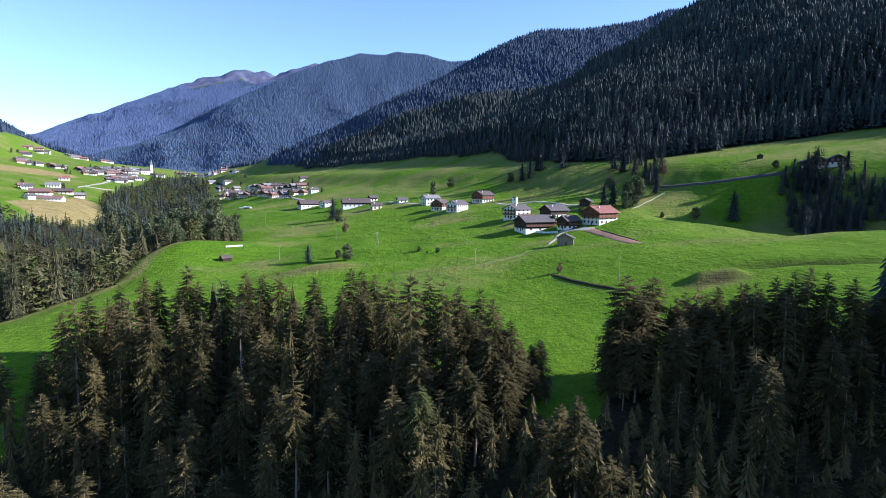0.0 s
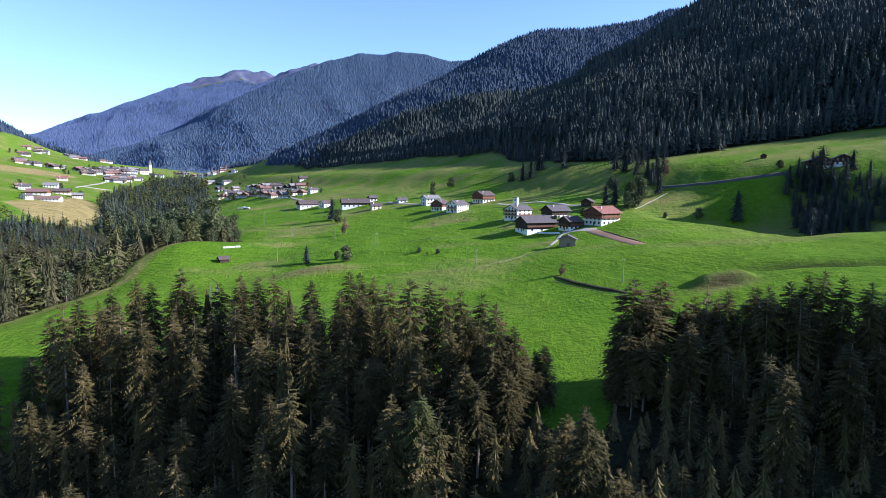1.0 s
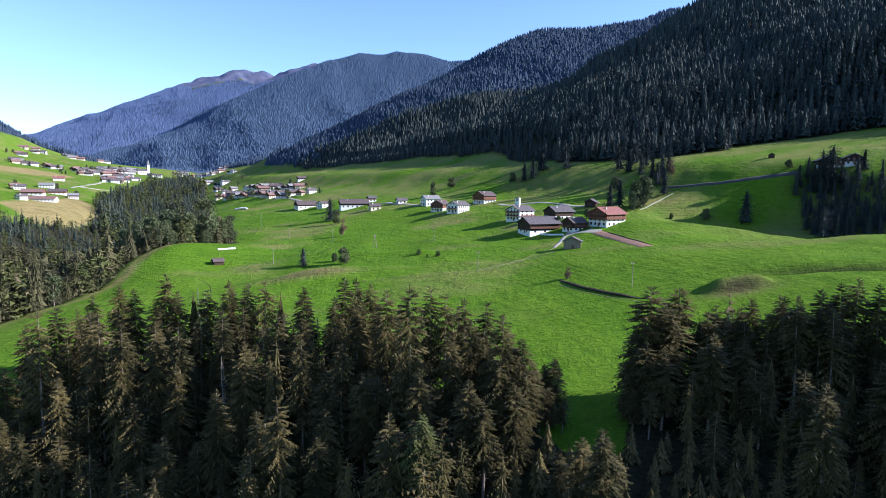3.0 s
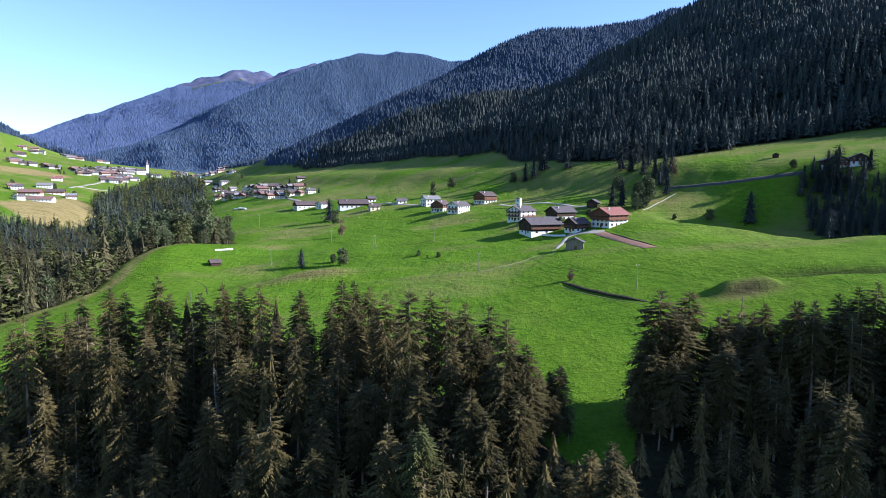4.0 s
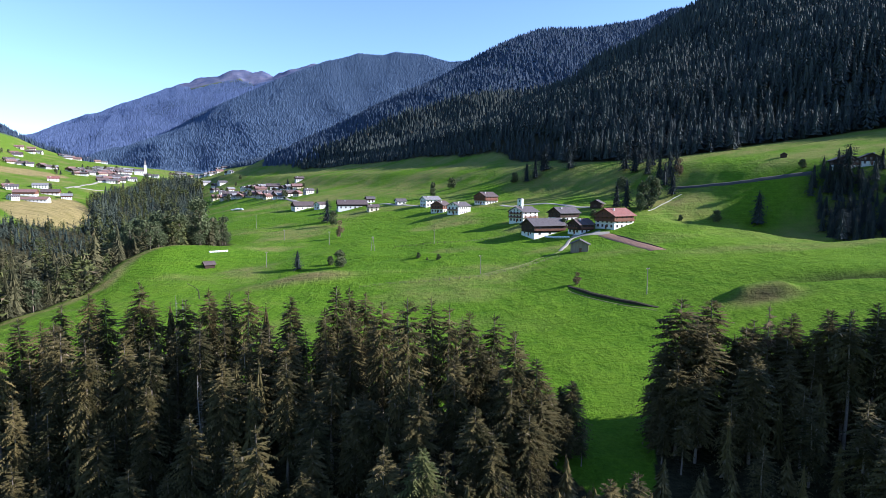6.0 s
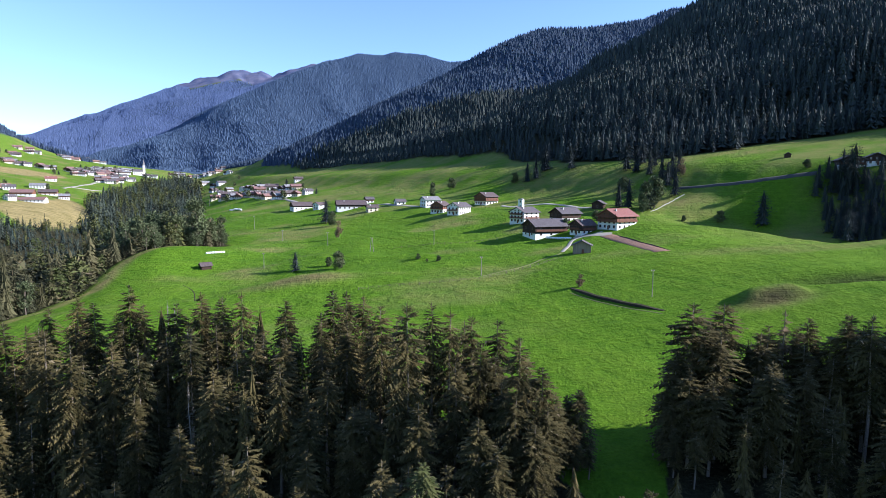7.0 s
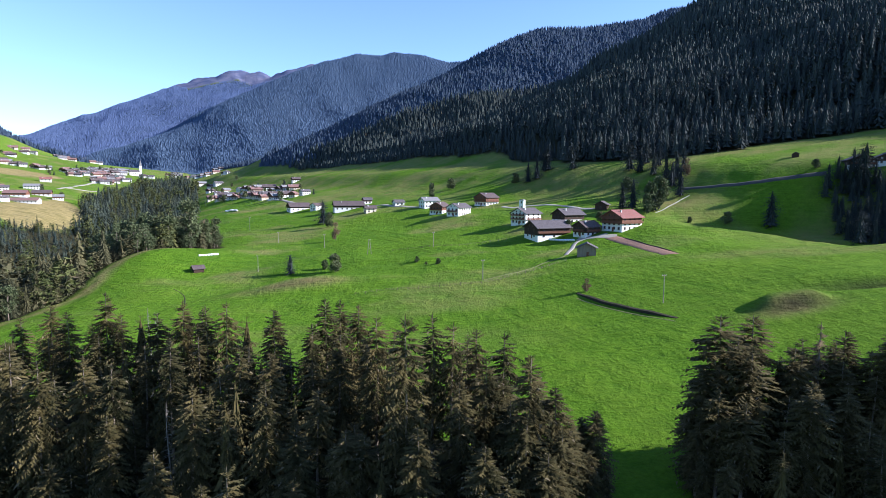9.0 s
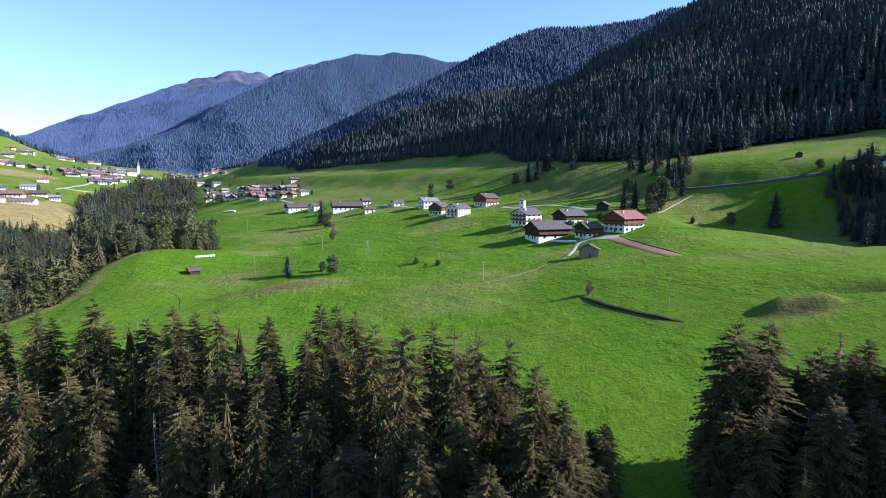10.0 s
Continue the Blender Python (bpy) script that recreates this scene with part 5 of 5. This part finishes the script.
strip("road_1", [(157.9, 451.0), (168.5, 438.7), (178.9, 428.0), (189.7, 419.9), (201.2, 414.2), (213.4, 407.6), (221.3, 403.2)], 2.5, ASPHALT, "narrow grey asphalt hillside road", 0.3)
strip("road_2", [(84.6, 363.9), (80.0, 362.8), (74.8, 361.6), (69.4, 362.5), (66.2, 357.4), (61.9, 342.7), (56.5, 329.5)], 2.0, GRAVEL, "pale gravel lane between farmhouses", 0.1)
strip("track_1", [(56.1, 328.6), (47.4, 318.6), (38.2, 310.6), (28.1, 302.8), (16.2, 298.5)], 1.0, TRACK, "worn grassy field track", 0.1)
strip("track_2", [(44.6, 252.0), (46.2, 246.0), (49.0, 237.0), (54.0, 228.4), (58.6, 220.6), (63.8, 213.4)], 0.45, TRACK, "pale trodden path below an earth bank", 0.06)
strip("track_3", [(-127.6, 332.2), (-119.9, 323.2), (-113.1, 309.9), (-105.4, 290.9)], 0.45, EARTH_AND_SHADE, "dark worn path in a meadow hollow", 0.05)
strip("yard", [(70.2, 366.5), (76.0, 361.5), (82.5, 359.2), (88.0, 357.5)], 6.0, GRAVEL, "pale gravel yard before a farmhouse", 0.06, category="yard")
strip("road_3", [(44.5, 511.7), (52.3, 501.6), (63.6, 504.7), (74.2, 488.0), (84.2, 473.1), (94.3, 444.7), (99.5, 442.3)], 3.2, GRAVEL, "pale lane along the slope", 0.12)
strip("road_4", [(-62.9, 607.9), (-44.3, 589.2), (-28.1, 576.0), (-20.3, 569.5)], 3.2, GRAVEL, "pale lane through meadows", 0.25)
strip("road_5", [(-330.9, 1014.5), (-286.2, 956.2), (-240.0, 881.3), (-182.6, 772.7), (-168.1, 745.1)], 4.0, GRAVEL, "pale village lane", 0.3)
strip("road_6", [(-601.8, 1016.6), (-613.9, 1066.8), (-641.0, 1154.9), (-676.6, 1275.9)], 5.0, GRAVEL, "pale valley road towards the village", 0.4)
strip("road_7", [(-602.4, 1039.9), (-583.6, 1054.3), (-567.9, 1093.2), (-563.3, 1111.6)], 4.0, GRAVEL, "pale farm lane", 0.4)
strip("field_patch", [(84.5, 355.7), (89.0, 341.2), (91.7, 320.9), (93.0, 296.3)], 6.8, SOIL, "freshly ploughed brown strip of field", 0.12, category="field")
# bank_1 is a shadowed cut; its dark colour holds the shadow
wall_along("bank_1", [(46.1, 258.2), (48.1, 249.9), (50.9, 239.2), (55.8, 231.0), (60.2, 223.0), (65.3, 216.0)], 0.75, 1.2, EARTH_AND_SHADE, "cut earth bank across the meadow, shadow in its dark colour", "bank")
wall_along("bank_2", [(88.5, 355.8), (92.0, 341.2), (95.0, 322.8), (97.2, 301.2)], 0.35, 0.6, EARTH_AND_SHADE, "dark earth edge beside a ploughed strip", "bank")
wall_along("wall_roadside", [(126.7, 413.4), (135.5, 420.6), (143.6, 429.2), (151.4, 436.7), (156.8, 438.2)], 0.24, 0.2, CONCRETE, "pale low wall beside a lane", taper=False)


# ---------------------------------------------------------------- poles, fences, bales
def utility_pole(x, y, h, twin=False):
    ob = empty("utility_pole", put(x, y, 0.3), 20)
    if twin:
        for s in (-1, 1):
            part("leg", mesh_from("leg", *tube([[s * 1.1, 0, 0], [s * 0.25, 0, h]], [0.16, 0.11], 7), POLE, True), ob)
        part("brace", mesh_from("brace", *tube([[-0.75, 0, h * 0.42], [0.75, 0, h * 0.42]], [0.07, 0.07], 6), POLE, True), ob)
    else:
        part("post", mesh_from("post", *tube([[0, 0, 0], [0.03, 0, h * 0.5], [0, 0, h]], [0.16, 0.13, 0.1], 8), POLE, True), ob)
    part("crossarm", mesh_from("crossarm", *box(-0.75, 0.75, -0.06, 0.06, h - 0.45, h - 0.3), POLE), ob)
    for s in (-0.65, 0.0, 0.65):
        part("insulator", mesh_from("insulator", *tube([[s, 0, h - 0.3], [s, 0, h - 0.05]], [0.05, 0.06], 6), PLASTER, True), ob, "white porcelain insulator")
    return tagged(ob, "grey wooden A-frame power pole in a meadow" if twin else "slim grey wooden power pole in a meadow", "utility pole", "power poles")


def fence(points, gap=4.0, h=1.15):
    p = resample(points, gap)
    ob = empty("fence", put(*p[0]))
    base = Vector(ob.matrix_basis.translation)
    me = mesh_from("post", *box(-0.07, 0.07, -0.07, 0.07, -0.3, h), GREYWOOD)
    pts = [put(float(a), float(b)) - base for a, b in p]
    for q in pts:
        part("post", me, ob, m=Matrix.Translation(q))
    for z in (0.5, 0.95):
        part("rail", mesh_from("rail", *tube([q + Vector((0, 0, z)) for q in pts], [0.03] * len(pts), 4), GREYWOOD), ob)
    return tagged(ob, "low wooden pasture fence with thin rails", "fence", "pasture fences")


def bale_row(points, r=0.62, gap=1.45):
    a = np.arange(14) * 2 * PI / 14
    prof = np.stack([np.cos(a) * r, r + np.sin(a) * r], -1)
    v, f = prism(prof, -0.6, 0.6)
    v2, f2 = prism(prof * [0.9, 1] + [0, 0], -0.68, 0.68)
    v2[:, 2] = (v2[:, 2] - r) * 0.9 + r
    me = mesh_from("hay_bale", *join([(v, f), (v2, f2)]), FILM)
    p = resample(points, gap)
    d = np.degrees(np.arctan2(p[-1, 1] - p[0, 1], p[-1, 0] - p[0, 0]))
    for k, (x, y) in enumerate(p):
        ob = new("hay_bale", me)
        ob.matrix_basis = Matrix.Translation(put(float(x), float(y), 0.05)) @ Matrix.Rotation(radians(d + 90 + random.uniform(-8, 8)), 4, "Z")
        tagged(ob, "round hay bale wrapped in white film", "hay bale", "wrapped hay bales")


utility_pole(66.6, 231.1, 9.2)
utility_pole(15.8, 300.1, 8.6)
utility_pole(-42.1, 390.9, 8.6, True)
utility_pole(-6.0, 388.1, 8.8)
utility_pole(-98.3, 367.9, 9.0)
utility_pole(-160.9, 558.0, 11.4)
utility_pole(-115.4, 474.5, 8.0)
utility_pole(-75.6, 433.6, 9.2)
utility_pole(-357.6, 981.5, 9.7)
fence([(53.0, 311.7), (43.0, 307.2), (30.4, 299.5), (18.4, 292.7), (3.3, 290.2), (-10.4, 292.5), (-24.2, 293.2), (-36.6, 292.2)])
fence([(-29.6, 396.6), (-14.0, 393.4), (4.7, 384.9), (21.6, 388.3), (35.1, 389.6)])
bale_row([(-141.1, 399.6), (-133.7, 406.4)], gap=1.34)
bale_row([(57.0, 374.7), (67.1, 363.5)])
bale_row([(-255.3, 773.9), (-230.3, 738.2)], 0.9, 2.0)


# ---------------------------------------------------------------- single trees of the meadow and the slope
meadow_spruce = [single("spruce", t, FOREST, "dark spruce standing in a green meadow", "spruce", 305 + k) for k, t in enumerate(LUSH)]
for ob in meadow_spruce:
    tagged(ob, group="single spruces of the meadows")
meadow_leafy = [make_leafy("leafy_tree", 321 + k, 8, 3.5, BROADLEAF, "small grey-green broad-leaved tree in a meadow", count=2400, size=0.36) for k in range(2)]
village_leafy = [make_leafy("leafy_tree", 341 + k, 8, 3.2, BROADLEAF, "dark green garden tree beside village houses", count=420, size=0.62) for k in range(2)]
meadow_red = [make_leafy("leafy_tree", 331, 8, 3.0, AUTUMN, "small tree with reddish autumn leaves", count=1500, size=0.28)]
MEADOW_SPRUCES = [
    (-78.5, 356.8, 10.8), (-98.5, 550.7, 20.8), (182.6, 388.1, 20.5), (73.5, 581.4, 17.8), (80.9, 580.1, 18.3), (90.8, 589.0, 22.7), (88.7, 588.9, 18.6),
    (109.0, 569.5, 20.9), (112.2, 432.5, 15.8), (151.7, 441.8, 19.2), (140.5, 514.5, 22.4), (145.5, 504.3, 18.9), (150.7, 490.2, 17.9),
    (153.7, 473.6, 18.9), (158.7, 467.1, 19.5), (165.5, 472.8, 17.6), (158.6, 502.0, 16.1), (155.3, 522.3, 18.2), (153.2, 460.1, 18.0), (230.4, 383.8, 26.1),
    (226.4, 382.4, 19.7), (223.5, 385.6, 18.3), (250.1, 384.9, 12.5), (126.4, 418.1, 15.6), (116.3, 424.9, 19.9),
]
MEADOW_LEAFY = [
    (-55.2, 354.0, 9.5), (-62.1, 362.0, 5.3), (-89.9, 529.2, 12.1), (-9.9, 606.9, 14.4), (8.2, 643.1, 10.8), (63.2, 589.6, 9.3), (68.9, 386.8, 7.0),
    (89.0, 396.0, 6.2), (51.7, 385.5, 4.7), (141.4, 399.3, 4.1), (162.2, 397.0, 7.6), (219.3, 410.3, 5.6), (-13.5, 347.7, 3.3), (-3.2, 335.5, 3.2),
    (-8.8, 339.1, 1.8), (129.3, 480.7, 11.7), (124.3, 416.5, 18.5), (131.3, 420.6, 20.5), (120.4, 410.0, 13.0), (137.5, 434.0, 12.0),
]
MEADOW_RED = [
    (49.1, 257.5, 5.2), (-72.5, 459.0, 12.9), (164.6, 464.7, 12.1),
]
VILLAGE_TREES = [
    (-1123.0, 1743.3, 12.5), (-1016.3, 1464.7, 13.1), (-623.6, 916.4, 9.8), (-832.7, 1465.2, 13.1), (-800.5, 1431.3, 11.5), (-762.1, 1252.5, 11.2), (-762.1, 1267.1, 9.1),
    (-802.3, 1390.4, 10.0), (-550.1, 1112.5, 14.9), (-566.7, 1125.9, 12.1), (-550.3, 1074.7, 9.6), (-525.7, 977.1, 8.7), (-747.2, 1438.6, 12.9), (-745.5, 1569.1, 9.9),
    (-413.0, 1264.5, 9.1), (-297.2, 983.0, 11.4), (-308.7, 1003.0, 9.0), (-394.7, 1131.9, 12.2), (-442.1, 1234.6, 13.3), (-424.7, 1329.6, 9.5), (-227.2, 902.0, 7.2),
    (-321.0, 1126.8, 8.1), (-834.8, 1363.0, 11.0), (-517.9, 952.0, 10.2), (-517.2, 974.1, 9.6), (-516.8, 886.2, 11.1), (-563.2, 918.0, 13.9),
]
for rows, many in ((MID_VILLAGE, 22), (FAR_VILLAGE, 8), (WEST_VILLAGE, 30), (WEST_VILLAGE_UPPER, 10)):
    for k in range(many):
        hx, hy, w, _ = rows[k % len(rows)]
        VILLAGE_TREES.append((hx + pick.uniform(10, 17) * pick.choice((-1, 1)), hy - pick.uniform(6, 20), pick.uniform(6, 12)))
for rows, kit, full in ((MEADOW_SPRUCES, meadow_spruce, 20.0), (MEADOW_LEAFY, meadow_leafy, 8.0), (MEADOW_RED, meadow_red, 8.0), (VILLAGE_TREES, meadow_spruce[:1] + village_leafy, 20.0)):
    for k, (x, y, h) in enumerate(rows):
        stand(kit[k % len(kit)], x, y, h, 8.0 if kit[k % len(kit)] in meadow_leafy + village_leafy else full, turn=k * 1.7, fat=(1.9 if h < 13 else 1.45) + 0.12 * (k % 3) if kit[k % len(kit)] in meadow_spruce else (1.0 if h < 12 else 0.62) + 0.1 * (k % 3))
for k in range(12):
    stand(singles[k % 3], pick.uniform(203, 226), pick.uniform(342, 368), pick.uniform(11, 16), 20.0, fat=pick.uniform(1.0, 1.3))
cx, cy = scatter(200, 290, 338, 400, 5.2, 91, 4.0)
q = (uphill(cx, cy) < 12) & (cx - 200 > 0.25 * (cy - 338) - 4 * vnoise(cx, cy, 12, 92))
forest("slope_wood", cx[q], cy[q], heights(cx[q], cy[q], 15, 93), BOUGHS, FOREST, "dense dark spruce copse on a shaded slope", 94, (1.2, 1.6))
for ob in (*meadow_spruce, *meadow_leafy, *village_leafy, *meadow_red, *singles, *leafy):
    erase(ob)
